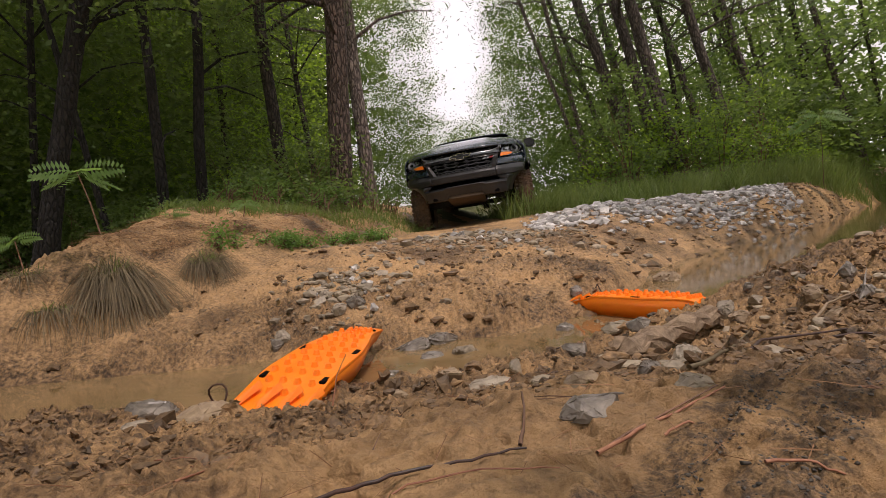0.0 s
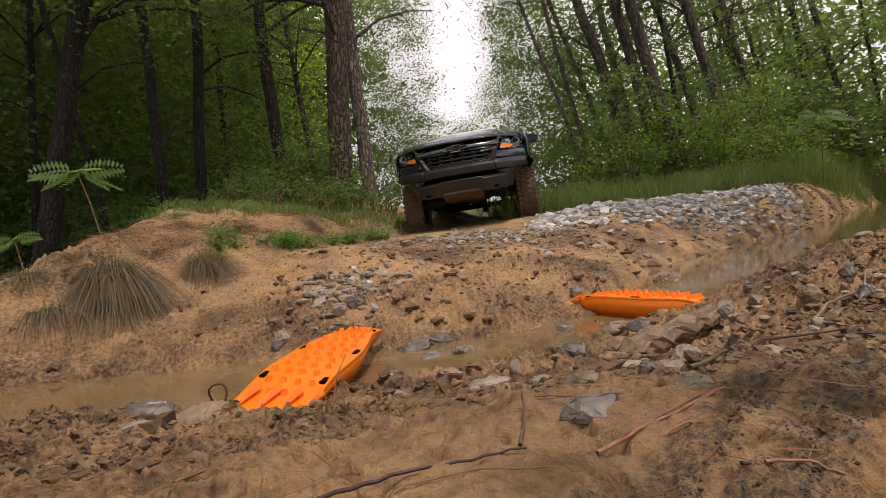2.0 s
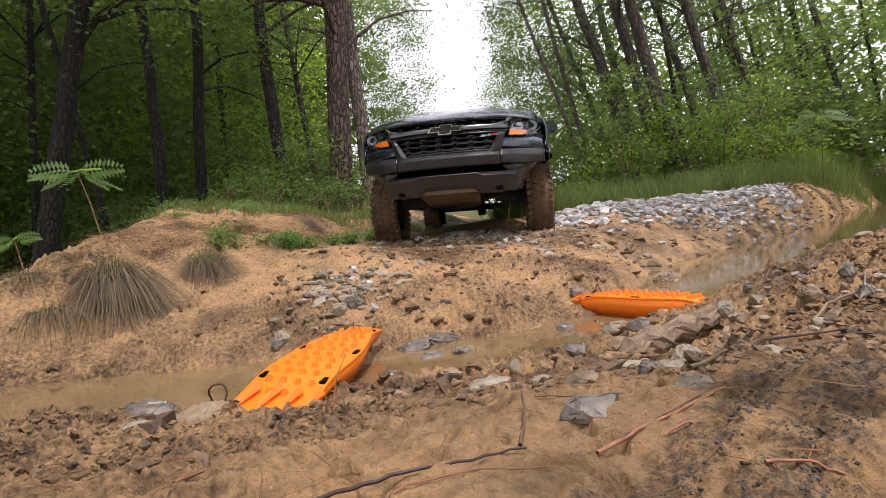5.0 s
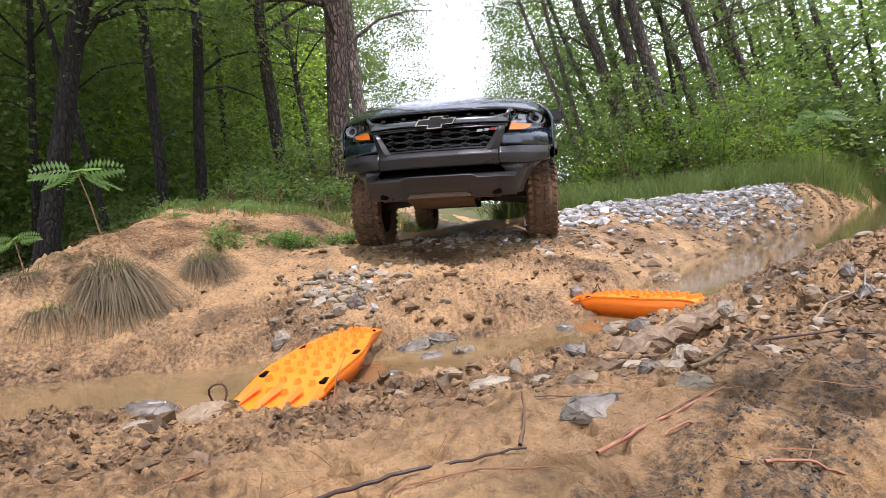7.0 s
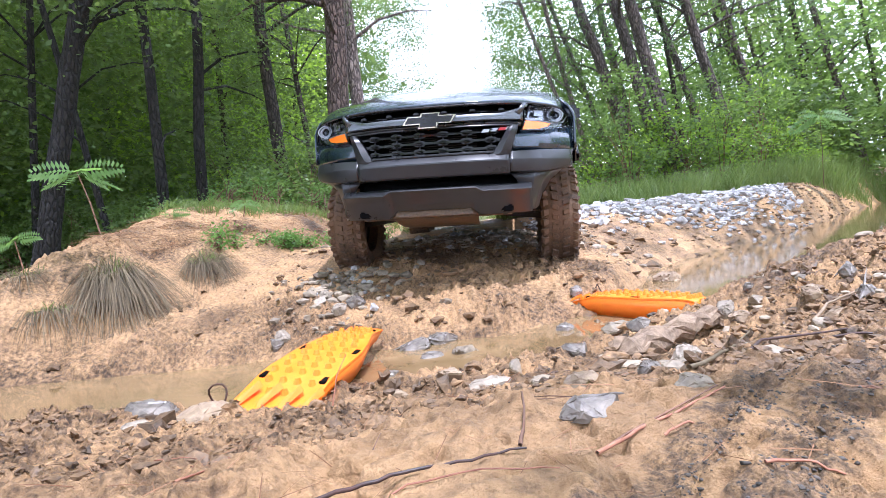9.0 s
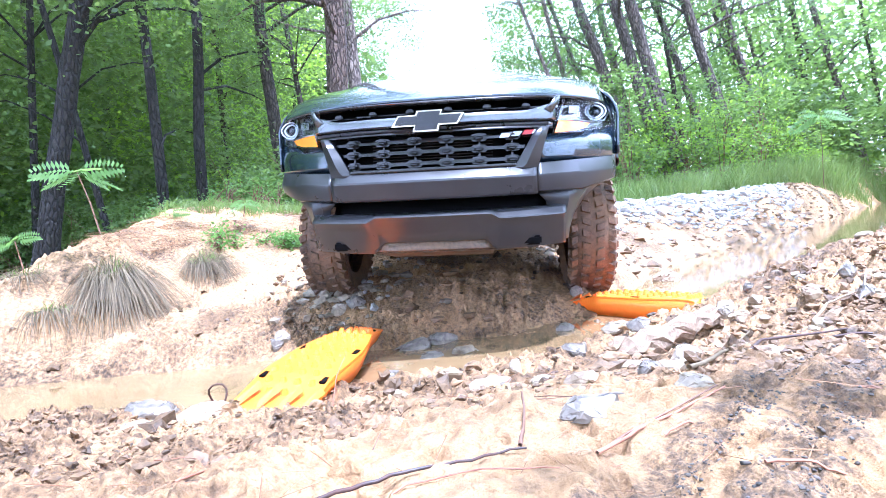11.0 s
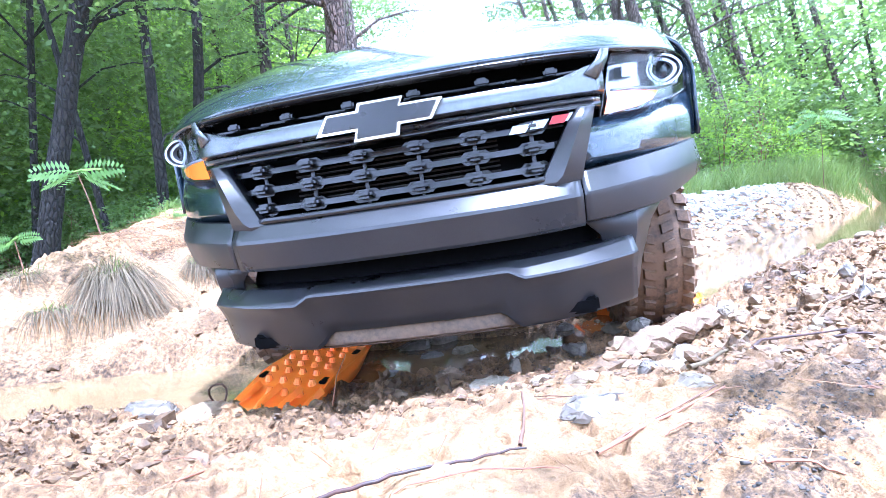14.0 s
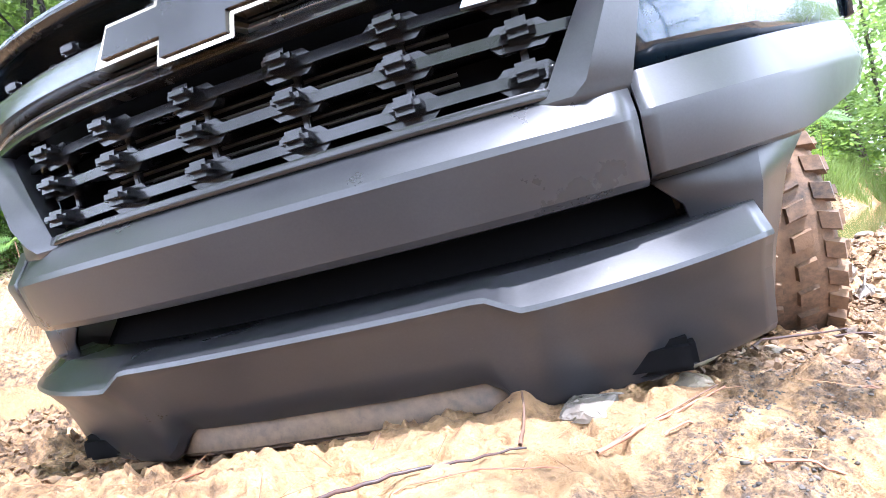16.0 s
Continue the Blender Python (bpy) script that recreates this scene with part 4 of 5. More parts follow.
        grid("chrome_lip", [[(s * x, nose(x) + 0.06 + o, z + dz) for x, z in ((0.575, 0.958), (0.65, 0.958), (0.74, 0.952), (0.81, 0.965), (0.838, 1.02))] for o, dz in ((0.0, 0.004), (0.0, -0.004))], SATIN, hl, "", 0.01)
        lay("lens", ol, 0.028, LENS, "clear lens").visible_shadow = False
    # cab: windshield, roof, pillars, sides; load bed behind
    def cab_x(z):
        return 0.86 - 0.26 * max(0.0, z - 1.15)
    n = 10
    wsr = []
    for k in range(7):
        u = k / 6
        z, y, w = 1.235 + 0.345 * u, 1.36 + 0.80 * u ** 1.05, 0.80 - 0.14 * u
        wsr.append([(w * (2 * i / n - 1), y + 0.12 * (2 * i / n - 1) ** 2, z - 0.02 * (2 * i / n - 1) ** 2) for i in range(n + 1)])
    grid("windshield", wsr, SCREEN, t, "dark raked windshield reflecting the sky", 0.006, True, 60)
    roof = [[(0.68 * (2 * i / n - 1), y, 1.592 - 0.04 * (2 * i / n - 1) ** 4 + 0.03 * math.sin(math.pi * (y - 2.0) / 1.9)) for i in range(n + 1)] for y in (2.14, 2.3, 2.7, 3.2, 3.6, 3.85)]
    grid("roof", roof, PAINT, t, "dark blue roof", 0.02, True, 60)
    for s in (-1, 1):
        grid("pillar", [[(s * 0.80, 1.48, 1.235), (s * 0.86, 1.50, 1.21)], [(s * 0.735, 1.88, 1.415), (s * 0.775, 1.9, 1.405)], [(s * 0.655, 2.27, 1.575), (s * 0.70, 2.3, 1.56)]], PAINT, t, "dark windshield pillar", 0.03)
        side = [[(s * x, y, z) for y in (1.45, 1.9, 2.6, 3.3, 3.85)] for x, z in ((0.90, 0.42), (0.945, 0.60), (0.945, 0.95), (0.90, 1.20))]
        grid("door", side, PAINT, t, "dark blue cab side", 0.02, True, 60)
        grid("side_window", [[(s * 0.89, y, 1.20) for y in (1.6, 2.2, 3.0, 3.8)], [(s * 0.70, y, 1.55) for y in (2.3, 2.5, 3.0, 3.7)]], SCREEN, t, "dark side window", 0.006)
        block("rocker_guard", (0.06, 1.7, 0.08), (s * 0.88, 2.6, 0.42), BLACK, t, "black rock rail", 0.015)
        grid("bed_side", [[(s * x, y, z) for y in (3.88, 4.3, 4.8, 5.35)] for x, z in ((0.93, 0.62), (0.95, 0.95), (0.92, 1.22))], PAINT, t, "dark blue load bed side", 0.04, True, 60)
        mir = block("wing_mirror", (0.20, 0.10, 0.15), (s * 1.02, 1.72, 1.22), BLACK, t, "black wing mirror", 0.03)
        block("mirror_arm", (0.10, 0.05, 0.05), (s * 0.91, 1.72, 1.17), BLACK, mir, "", 0.01)
        block("wiper", (0.55, 0.015, 0.012), (s * 0.30, 1.37, 1.285), BLACK, t, "", 0.003, Matrix.Rotation(s * 0.06, 4, "Y"))
    grid("cab_back", [[(-0.88, 3.86, 0.6), (0.88, 3.86, 0.6)], [(-0.88, 3.86, 1.2), (0.88, 3.86, 1.2)], [(-0.66, 3.84, 1.56), (0.66, 3.84, 1.56)]], PAINT, t, "", 0.02)
    block("tailgate", (1.80, 0.06, 0.62), (0, 5.37, 0.92), PAINT, t, "", 0.015)
    block("bed_floor", (1.80, 1.5, 0.05), (0, 4.62, 0.78), STEEL, t, "", 0.01)
    block("cowl", (1.60, 0.20, 0.03), (0, 1.40, 1.235), BLACK, t, "black cowl below the windshield", 0.01)
    # underside
    # near-black filler block painted as the shade of the engine bay
    block("engine_bay", (1.05, 1.0, 0.38), (0, 0.75, 0.78), VOID, t, "", 0.02)
    for s in (-1, 1):
        block("frame_rail", (0.09, 4.6, 0.12), (s * 0.40, 2.75, 0.50), STEEL, t, "", 0.01)
        block("control_arm", (0.40, 0.10, 0.05), (s * 0.55, 0.93, 0.36), STEEL, t, "grimy control arm", 0.01, Matrix.Rotation(s * 0.12, 4, "Y"))
        ring("spring", (s * 0.58, 0.98, 0.60), 0.06, 0.04, 0.05, STEEL, t, "", 16)
        block("shock", (0.06, 0.06, 0.34), (s * 0.60, 1.0, 0.56), STEEL, t, "", 0.02)
        block("axle_shaft", (0.45, 0.05, 0.05), (s * 0.48, 0.935, 0.41), STEEL, t, "", 0.015)
    block("front_differential", (0.34, 0.30, 0.22), (0.06, 0.95, 0.42), STEEL, t, "", 0.06)
    block("rear_axle", (1.50, 0.10, 0.10), (0, 4.19, 0.395), STEEL, t, "grimy rear axle", 0.04)
    block("rear_differential", (0.30, 0.32, 0.28), (0.0, 4.17, 0.395), STEEL, t, "", 0.09)
    block("transmission", (0.40, 1.6, 0.30), (0, 2.0, 0.52), STEEL, t, "", 0.06)
    block("fuel_tank", (0.40, 1.1, 0.26), (-0.45, 3.0, 0.50), STEEL, t, "", 0.05)
    for ob in list(t.children):
        if ob.name.split(".")[0] in ("windshield", "roof", "pillar", "door", "side_window", "rocker_guard", "bed_side", "wing_mirror", "wiper", "cab_back", "tailgate", "bed_floor", "cowl",
                                     "control_arm", "spring", "shock", "axle_shaft", "front_differential", "rear_axle", "rear_differential", "transmission", "fuel_tank"):
            ob.location.y += 0.22
            if ob.name.split(".")[0] in ("windshield", "roof", "pillar", "side_window", "cab_back"):
                ob.location.z -= 0.07
    # the nose leans back a little, and the hood's edge sits low over the bar
    for ob in t.children_recursive:
        if ob.type != "MESH" or ob.location.y > 0.1:
            continue
        for v in ob.data.vertices:
            fade = max(0.0, 1.0 - max(0.0, v.co.y - 0.25) / 0.6)
            v.co.y += 0.13 * (v.co.z - 0.80) * fade
            v.co.z -= 0.027 * float(smooth((v.co.z - 0.95) / 0.13))
    return t


TRUCK = pickup()
WHEELS = []
for sx in (-1, 1):
    for wy in (1.20, 4.43):
        WHEELS.append((wheel((sx * 0.815, wy, 0.33), TRUCK, sx), Vector((sx * 0.815, wy, 0.33))))
TRUCK_ROWS = [
    (0.0, pose(0.417, 7.345, 0.456, 1.00, -3.12, -8.60)),
    (0.5, pose(0.406, 7.234, 0.460, 0.97, -3.54, -8.99)),
    (1.0, pose(0.388, 7.124, 0.469, 0.64, -3.61, -9.18)),
    (1.5, pose(0.372, 6.960, 0.480, 0.10, -3.20, -8.93)),
    (2.0, pose(0.334, 6.656, 0.479, -0.44, -2.91, -8.49)),
    (2.5, pose(0.280, 6.266, 0.474, -0.89, -3.19, -8.89)),
    (3.0, pose(0.213, 5.931, 0.459, -1.48, -2.55, -9.41)),
    (3.5, pose(0.164, 5.562, 0.447, -2.13, -1.24, -9.22)),
    (4.0, pose(0.149, 5.202, 0.409, -1.79, 0.48, -8.63)),
    (6.5, pose(0.005, 4.160, 0.330, 2.19, 2.49, -7.90)),
    (7.0, pose(-0.006, 4.030, 0.305, 2.36, 3.07, -7.81)),
    (7.5, pose(-0.024, 3.851, 0.276, 2.01, 4.11, -7.88)),
    (8.0, pose(-0.039, 3.633, 0.232, 2.66, 4.41, -7.88)),
    (8.5, pose(-0.041, 3.457, 0.205, 2.66, 3.67, -7.63)),
    (9.0, pose(-0.050, 3.168, 0.151, 2.60, 3.07, -7.47)),
    (11.5, pose(-0.059, 2.133, -0.089, 6.78, 3.74, -6.73)),
    (12.0, pose(-0.035, 1.890, -0.156, 7.90, 2.89, -5.57)),
    (12.5, pose(-0.040, 1.807, -0.151, 7.66, 2.20, -6.18)),
    (13.0, pose(-0.050, 1.651, -0.163, 7.69, 0.62, -6.50)),
    (13.5, pose(-0.059, 1.515, -0.184, 8.00, -0.83, -7.28)),
    (14.0, pose(-0.068, 1.400, -0.193, 8.25, -2.03, -8.17)),
    (14.5, pose(-0.075, 1.269, -0.204, 8.25, -3.96, -9.18)),
    (15.0, pose(-0.084, 1.134, -0.217, 8.41, -5.41, -10.65)),
    (15.5, pose(-0.109, 0.865, -0.198, 7.07, -7.66, -13.48)),
    (16.0, pose(-0.111, 0.712, -0.176, 6.78, -7.59, -14.96))]


# ---- recovery boards ----
ORANGE = mottled("orange_plastic", (0.93, 0.19, 0.006), (0.95, 0.24, 0.01), 5.0, (0.3, 0.45), 0.1, 8.0, dist=0.002, c2=(0.42, 0.22, 0.09), lo=0.3, hi=0.62, Subsurface_Weight=0.15, Subsurface_Radius=(0.03, 0.008, 0.002))
STRAP = mottled("dark_strap", (0.02, 0.012, 0.01), (0.10, 0.05, 0.03), 30.0, (0.7, 0.9), 0.3, 4.0, dist=0.002)


def stud_mesh():
    bm = bmesh.new()
    bmesh.ops.create_cone(bm, cap_ends=True, segments=8, radius1=0.017, radius2=0.009, depth=0.022)
    me = bpy.data.meshes.new("stud")
    bm.to_mesh(me)
    bm.free()
    me.materials.append(ORANGE)
    return me


STUD = stud_mesh()


def recovery_board(m, label, half=0.52):
    b = tagged(empty("recovery_board", m), label, "recovery board", "recovery boards")
    def deck(y):
        return 0.055 - 0.050 * float(smooth((abs(y) - 0.22) / (half - 0.20)))
    def wide(y):
        return 0.140 - 0.092 * float(smooth((y + 0.05) / (half + 0.05)))
    ys = [half * (i / 20 - 1) for i in range(41)]
    grid("deck", [[(wide(y) * k, y, deck(y) - 0.006 * (abs(k) > 0.97)) for k in (-1, -0.97, -0.75, -0.7, -0.3, 0, 0.3, 0.7, 0.75, 0.97, 1)] for y in ys], ORANGE, b, "ribbed orange plastic deck", 0.008, True, 40)
    for s in (-1, 1):
        grid("side_skirt", [[(s * (wide(y) + o), y, z * 1.0 if z < 0 else deck(y) - 0.004) for y in ys] for o, z in ((-0.002, 1), (-0.034, -0.055))], ORANGE, b, "deep orange side wall", 0.006)
        for y in (-0.30, 0.0, 0.40):
            # near-black block on the deck, painted as the shade of an open slot
            block("grip_slot", (0.024, 0.055, 0.012), (s * (wide(y) - 0.022), y, deck(y) + 0.001), VOID, b, "near-black block painted as the shade of a hand slot", 0.003)
    for i in range(13):
        y = -0.40 + i * 0.066
        for j in range(4):
            x = (-0.10 + 0.058 * j + (0.015 if i % 2 else 0)) * (wide(y) / 0.145)
            o = child(new("stud", STUD), b)
            o.matrix_local = pose(x, y, deck(y) + 0.011)
    for j in range(4):  # ramp teeth at the foot
        bm = bmesh.new()
        x = -0.115 + 0.077 * j
        vs = [bm.verts.new(p) for p in ((x, -half + 0.004, 0.012), (x + 0.016, -half + 0.004, 0.012), (x + 0.05, -half + 0.12, 0.048), (x + 0.022, -half + 0.12, 0.048), (x + 0.008, -half + 0.03, 0.034), (x + 0.036, -half + 0.12, 0.068))]
        for f in ((0, 1, 4), (0, 4, 5, 3), (1, 2, 5, 4), (3, 5, 2), (0, 3, 2, 1)):
            bm.faces.new([vs[k] for k in f])
        part("ramp_tooth", bm, ORANGE, b)
    pts = [(-0.15 - 0.03 * math.sin(a), -half - 0.01 + 0.012 * math.sin(2 * a), 0.03 - 0.045 * math.cos(a) + 0.02) for a in np.linspace(0, 2 * math.pi, 15)]
    child(new("strap_loop", np_mesh("strap_loop", *tube(pts, [0.0035] * 15, 6), STRAP, True)), b)["label"] = "dark muddy leash loop"
    return b


recovery_board(pose(-0.520, 2.19, -0.022, 3.0, 8.0, -13.0), "bright orange plastic recovery board half sunk in mud")
recovery_board(pose(1.085, 2.86, -0.050, 0.5, -3.0, -146.0), "orange recovery board with a deep red shaded side wall", 0.46)


# ---- rocks ----
def hull_mesh(name, rng, size, points=16, rough=0.0, material=None):
    bm = bmesh.new()
    for i in range(points):
        v = rng.normal(0, 1, 3)
        v = v / np.linalg.norm(v) * rng.uniform(0.75, 1.0)
        bm.verts.new((v[0] * size[0], v[1] * size[1], v[2] * size[2]))
    out = bmesh.ops.convex_hull(bm, input=bm.verts)
    loose = [v for v in bm.verts if not v.link_faces]
    bmesh.ops.delete(bm, geom=loose, context="VERTS")
    if rough:
        bmesh.ops.bevel(bm, geom=list(bm.edges), offset=min(size) * 0.10, segments=1, affect="EDGES")
        bmesh.ops.triangulate(bm, faces=bm.faces)
        bmesh.ops.subdivide_edges(bm, edges=bm.edges, cuts=1)
        bmesh.ops.triangulate(bm, faces=bm.faces)
        for v in bm.verts:
            v.co += Vector(rng.normal(0, 1, 3) * rough * min(size))
    bmesh.ops.recalc_face_normals(bm, faces=bm.faces)
    me = bpy.data.meshes.new(name)
    bm.to_mesh(me)
    bm.free()
    me.materials.append(material or ROCK_M)
    return me


ROCKY = np.random.default_rng(23)
PALE_ROCK = mottled("pale_rock", (0.14, 0.11, 0.08), (0.42, 0.36, 0.28), 9.0, (0.4, 0.8), 0.5, 5.0, dist=0.006)
TAN_ROCK = mottled("tan_rock", (0.15, 0.10, 0.06), (0.37, 0.28, 0.18), 9.0, (0.45, 0.8), 0.7, 5.0, dist=0.008)
GREY_ROCK = mottled("dark_wet_rock", (0.05, 0.043, 0.037), (0.27, 0.235, 0.195), 9.0, (0.2, 0.6), 0.6, 5.0, dist=0.006)
ROCKS = [  # x, y, half sizes, turn, material, words
    (-1.075, 1.828, 0.124, 0.084, 0.054, 10, GREY_ROCK, "wet grey boulder at the water's edge"),
    (-0.815, 1.644, 0.126, 0.086, 0.051, 38, TAN_ROCK, "long tan slab of rock on the shore"),
    (-0.953, 1.518, 0.049, 0.034, 0.021, 5, PALE_ROCK, "pale flat stone on the shore"),
    (-0.909, 2.836, 0.060, 0.041, 0.052, 60, PALE_ROCK, "white stone on the clay slope"),
    (-0.936, 2.778, 0.052, 0.036, 0.048, 20, GREY_ROCK, ""),
    (-0.177, 2.641, 0.109, 0.074, 0.073, 0, GREY_ROCK, ""),
    (-0.048, 2.723, 0.096, 0.066, 0.070, 30, GREY_ROCK, ""),
    (0.045, 2.481, 0.095, 0.065, 0.046, 60, ROCK_M, ""),
    (-0.102, 2.449, 0.086, 0.059, 0.039, 15, GREY_ROCK, ""),
    (0.212, 1.815, 0.059, 0.040, 0.029, 50, ROCK_M, ""),
    (0.457, 1.977, 0.070, 0.048, 0.049, 20, GREY_ROCK, ""),
    (0.586, 2.716, 0.064, 0.044, 0.053, 20, GREY_ROCK, ""),
    (0.776, 3.186, 0.049, 0.033, 0.055, 10, GREY_ROCK, "upright grey stone beside the ford"),
    (0.188, 0.787, 0.039, 0.027, 0.024, 15, TAN_ROCK, ""),
    (0.155, 0.605, 0.050, 0.034, 0.016, 4, GREY_ROCK, "dark flat slab pressed into the mud"),
    (0.469, 1.058, 0.053, 0.036, 0.036, 35, PALE_ROCK, "pale tan rock on the near bank"),
    (0.315, 0.850, 0.025, 0.017, 0.021, 10, GREY_ROCK, ""),
    (0.076, 1.402, 0.091, 0.062, 0.035, 5, PALE_ROCK, "muddy pale rock on the near bank"),
    (-0.016, 1.825, 0.075, 0.051, 0.038, 40, TAN_ROCK, ""),
    (0.908, 1.730, 0.043, 0.029, 0.051, 12, PALE_ROCK, "light grey rock beside a recovery board"),
    (0.910, 1.636, 0.053, 0.036, 0.035, 0, TAN_ROCK, ""),
    (1.207, 1.524, 0.067, 0.046, 0.042, 50, GREY_ROCK, "grey rock on the muddy bank"),
    (0.291, 0.648, 0.044, 0.030, 0.018, 15, ROCK_M, ""),
    (1.701, 4.074, 0.168, 0.114, 0.088, 20, TAN_ROCK, "tan rock at the pool's edge"),
    (-0.563, 3.205, 0.075, 0.051, 0.059, 0, GREY_ROCK, ""),
    (-0.652, 3.111, 0.066, 0.045, 0.050, 30, PALE_ROCK, ""),
    (-0.783, 3.357, 0.059, 0.040, 0.050, 70, PALE_ROCK, ""),
    (-0.708, 2.727, 0.064, 0.044, 0.034, 0, PALE_ROCK, ""),
    (-0.278, 2.205, 0.078, 0.053, 0.034, 70, GREY_ROCK, ""),
    (0.729, 2.335, 0.082, 0.056, 0.032, 0, ROCK_M, ""),
    (1.258, 2.199, 0.031, 0.021, 0.027, 0, GREY_ROCK, ""),
    (1.304, 1.711, 0.040, 0.027, 0.036, 50, GREY_ROCK, ""),
    (1.080, 1.469, 0.061, 0.041, 0.024, 20, TAN_ROCK, ""),
    (0.359, 1.134, 0.053, 0.036, 0.021, 0, ROCK_M, ""),
    (1.115, 1.887, 0.067, 0.045, 0.035, 20, ROCK_M, ""),
    (1.100, 1.582, 0.047, 0.032, 0.033, 10, TAN_ROCK, ""),
    (0.697, 1.958, 0.058, 0.039, 0.031, 0, GREY_ROCK, ""),
    (0.179, 1.098, 0.039, 0.026, 0.016, 20, ROCK_M, ""),
    (-0.197, 1.649, 0.049, 0.033, 0.022, 20, TAN_ROCK, "")]
for x, y, a, b, c, turn, mat, words in ROCKS:
    ob = new("rock", hull_mesh("rock", ROCKY, (a, b, c), 20, 0.045, mat))
    z = max(ground_z(x, y), WATER_Z - 0.02)
    ob.matrix_world = pose(x, y, z + c * (0.25 if y > 1.7 else -0.15), ROCKY.uniform(-12, 12), ROCKY.uniform(-12, 12), turn)
    tagged(ob, words or "rough muddy rock lying in the ford", "rock", "rocks")

# a half-buried log beside the ford
LOG_PTS = [(0.40 + 0.0355 * i, 1.33 + 0.029 * i, 0.115 + 0.001 * i + 0.006 * math.sin(i * 2.1)) for i in range(14)]
LOG_V, LOG_Q = tube(LOG_PTS, [(0.040 + 0.007 * math.sin(i * 1.7) - 0.0010 * i) * (0.05 if i in (0, 13) else 1.0) for i in range(14)], 18)
LOG_V = LOG_V + ROCKY.normal(0, 0.004, LOG_V.shape)
tagged(new("log", np_mesh("log", LOG_V, LOG_Q, mottled("rotten_wood", (0.10, 0.065, 0.04), (0.36, 0.26, 0.17), 14.0, (0.7, 0.9), 1.0, 5.0, dist=0.012))), "half-buried rotten log beside the ford", "log")

STONES = [hull_mesh("stone", ROCKY, (0.055 * ROCKY.uniform(0.8, 1.3), 0.045, 0.032 * ROCKY.uniform(0.8, 1.3)), 12, 0.0, STONE_M) for i in range(10)]
BROWN_STONES = [hull_mesh("stone", ROCKY, (0.055 * ROCKY.uniform(0.8, 1.3), 0.045, 0.032 * ROCKY.uniform(0.8, 1.3)), 12, 0.0, ROCK_M) for i in range(8)]


def gravel_spot(rng, patch):
    """A place on one of the patches of crushed stone, and a size."""
    if patch == "bank":
        x = 1.0 + 5.2 * rng.random()
        y = np.interp(x, [1, 2.2, 3.0, 4.3, 6.2], [6.0, 6.45, 6.85, 7.7, 9.4]) + 0.30 * rng.normal(0, 1)
        return x, y, rng.uniform(0.9, 2.1)
    if patch == "crest":
        return rng.normal(0.45, 0.55), rng.normal(5.3, 0.5), rng.uniform(0.5, 1.4)
    return rng.normal(-0.72, 0.20), rng.normal(3.65, 0.36), rng.uniform(0.3, 0.9)


# ---- grass, weeds, leaves ----
def blades(base, aim, length, width, rng, droop=0.5):
    """Curved tapering blades: arrays of three quads each."""
    n = len(base)
    side = np.cross(aim, [0, 0, 1.0]) + rng.normal(0, 0.3, (n, 3))
    side /= np.linalg.norm(side, axis=1, keepdims=True) + 1e-9
    vs = []
    for t, w in ((0, 1.0), (0.4, 0.85), (0.75, 0.55), (1.0, 0.08)):
        p = base + aim * (length * t)[:, None] - np.array([0, 0, 1.0]) * (droop * length * t * t)[:, None]
        vs += [p - side * (width * w)[:, None] * 0.5, p + side * (width * w)[:, None] * 0.5]
    v = np.stack(vs, 1)
    q = np.array([[0, 1, 3, 2], [2, 3, 5, 4], [4, 5, 7, 6]])
    return v.reshape(-1, 3), (np.arange(n)[:, None, None] * 8 + q).reshape(-1, 4)


def tussock(x, y, n, long, out, droop, mat, label, green=0.0):
    z = ground_z(x, y)
    root = tagged(empty("grass_tussock", pose(x, y, z)), label, "grass tussock", "tussocks")
    rng = np.random.default_rng(int(abs(x * 100)))
    a = rng.uniform(0, 2 * math.pi, n)
    base = np.stack([np.cos(a), np.sin(a), np.zeros(n)], -1) * rng.uniform(0, 0.11, (n, 1)) + [0, 0, 0.02]
    aim = np.stack([np.cos(a) * out, np.sin(a) * out, np.full(n, 0.75)], -1) + np.array([0.55, -0.75, 0]) + rng.normal(0, 0.36, (n, 3))
    aim /= np.linalg.norm(aim, axis=1, keepdims=True)
    ln = long * rng.uniform(0.3, 1.15, n)
    k = int(n * (1 - green))
    tagged(child(new("dry_grass", np_mesh("dry_grass", *blades(base[:k], aim[:k], ln[:k], np.full(k, 0.0034), rng, droop), mat)), root), kind="stuff")
    if green:
        up = aim[k:] * [0.5, 0.5, 1]
        tagged(child(new("green_grass", np_mesh("green_grass", *blades(base[k:], up, ln[k:] * 0.5, np.full(n - k, 0.005), rng, droop * 0.4), GRASS)), root), kind="stuff")
    return root


tussock(-2.26, 3.62, 1500, 0.66, 0.62, 1.15, STRAW, "large drooping dry grass tussock on the bank", 0.12)
tussock(-1.93, 4.28, 900, 0.46, 0.6, 1.0, STRAW, "dry grass tussock with green tips on the bank", 0.35)
tussock(-2.38, 3.15, 300, 0.26, 0.7, 1.1, STRAW, "small ragged dry grass tussock", 0.2)
tussock(-2.66, 3.35, 260, 0.24, 0.7, 0.9, STRAW, "small ragged dry grass tussock", 0.2)


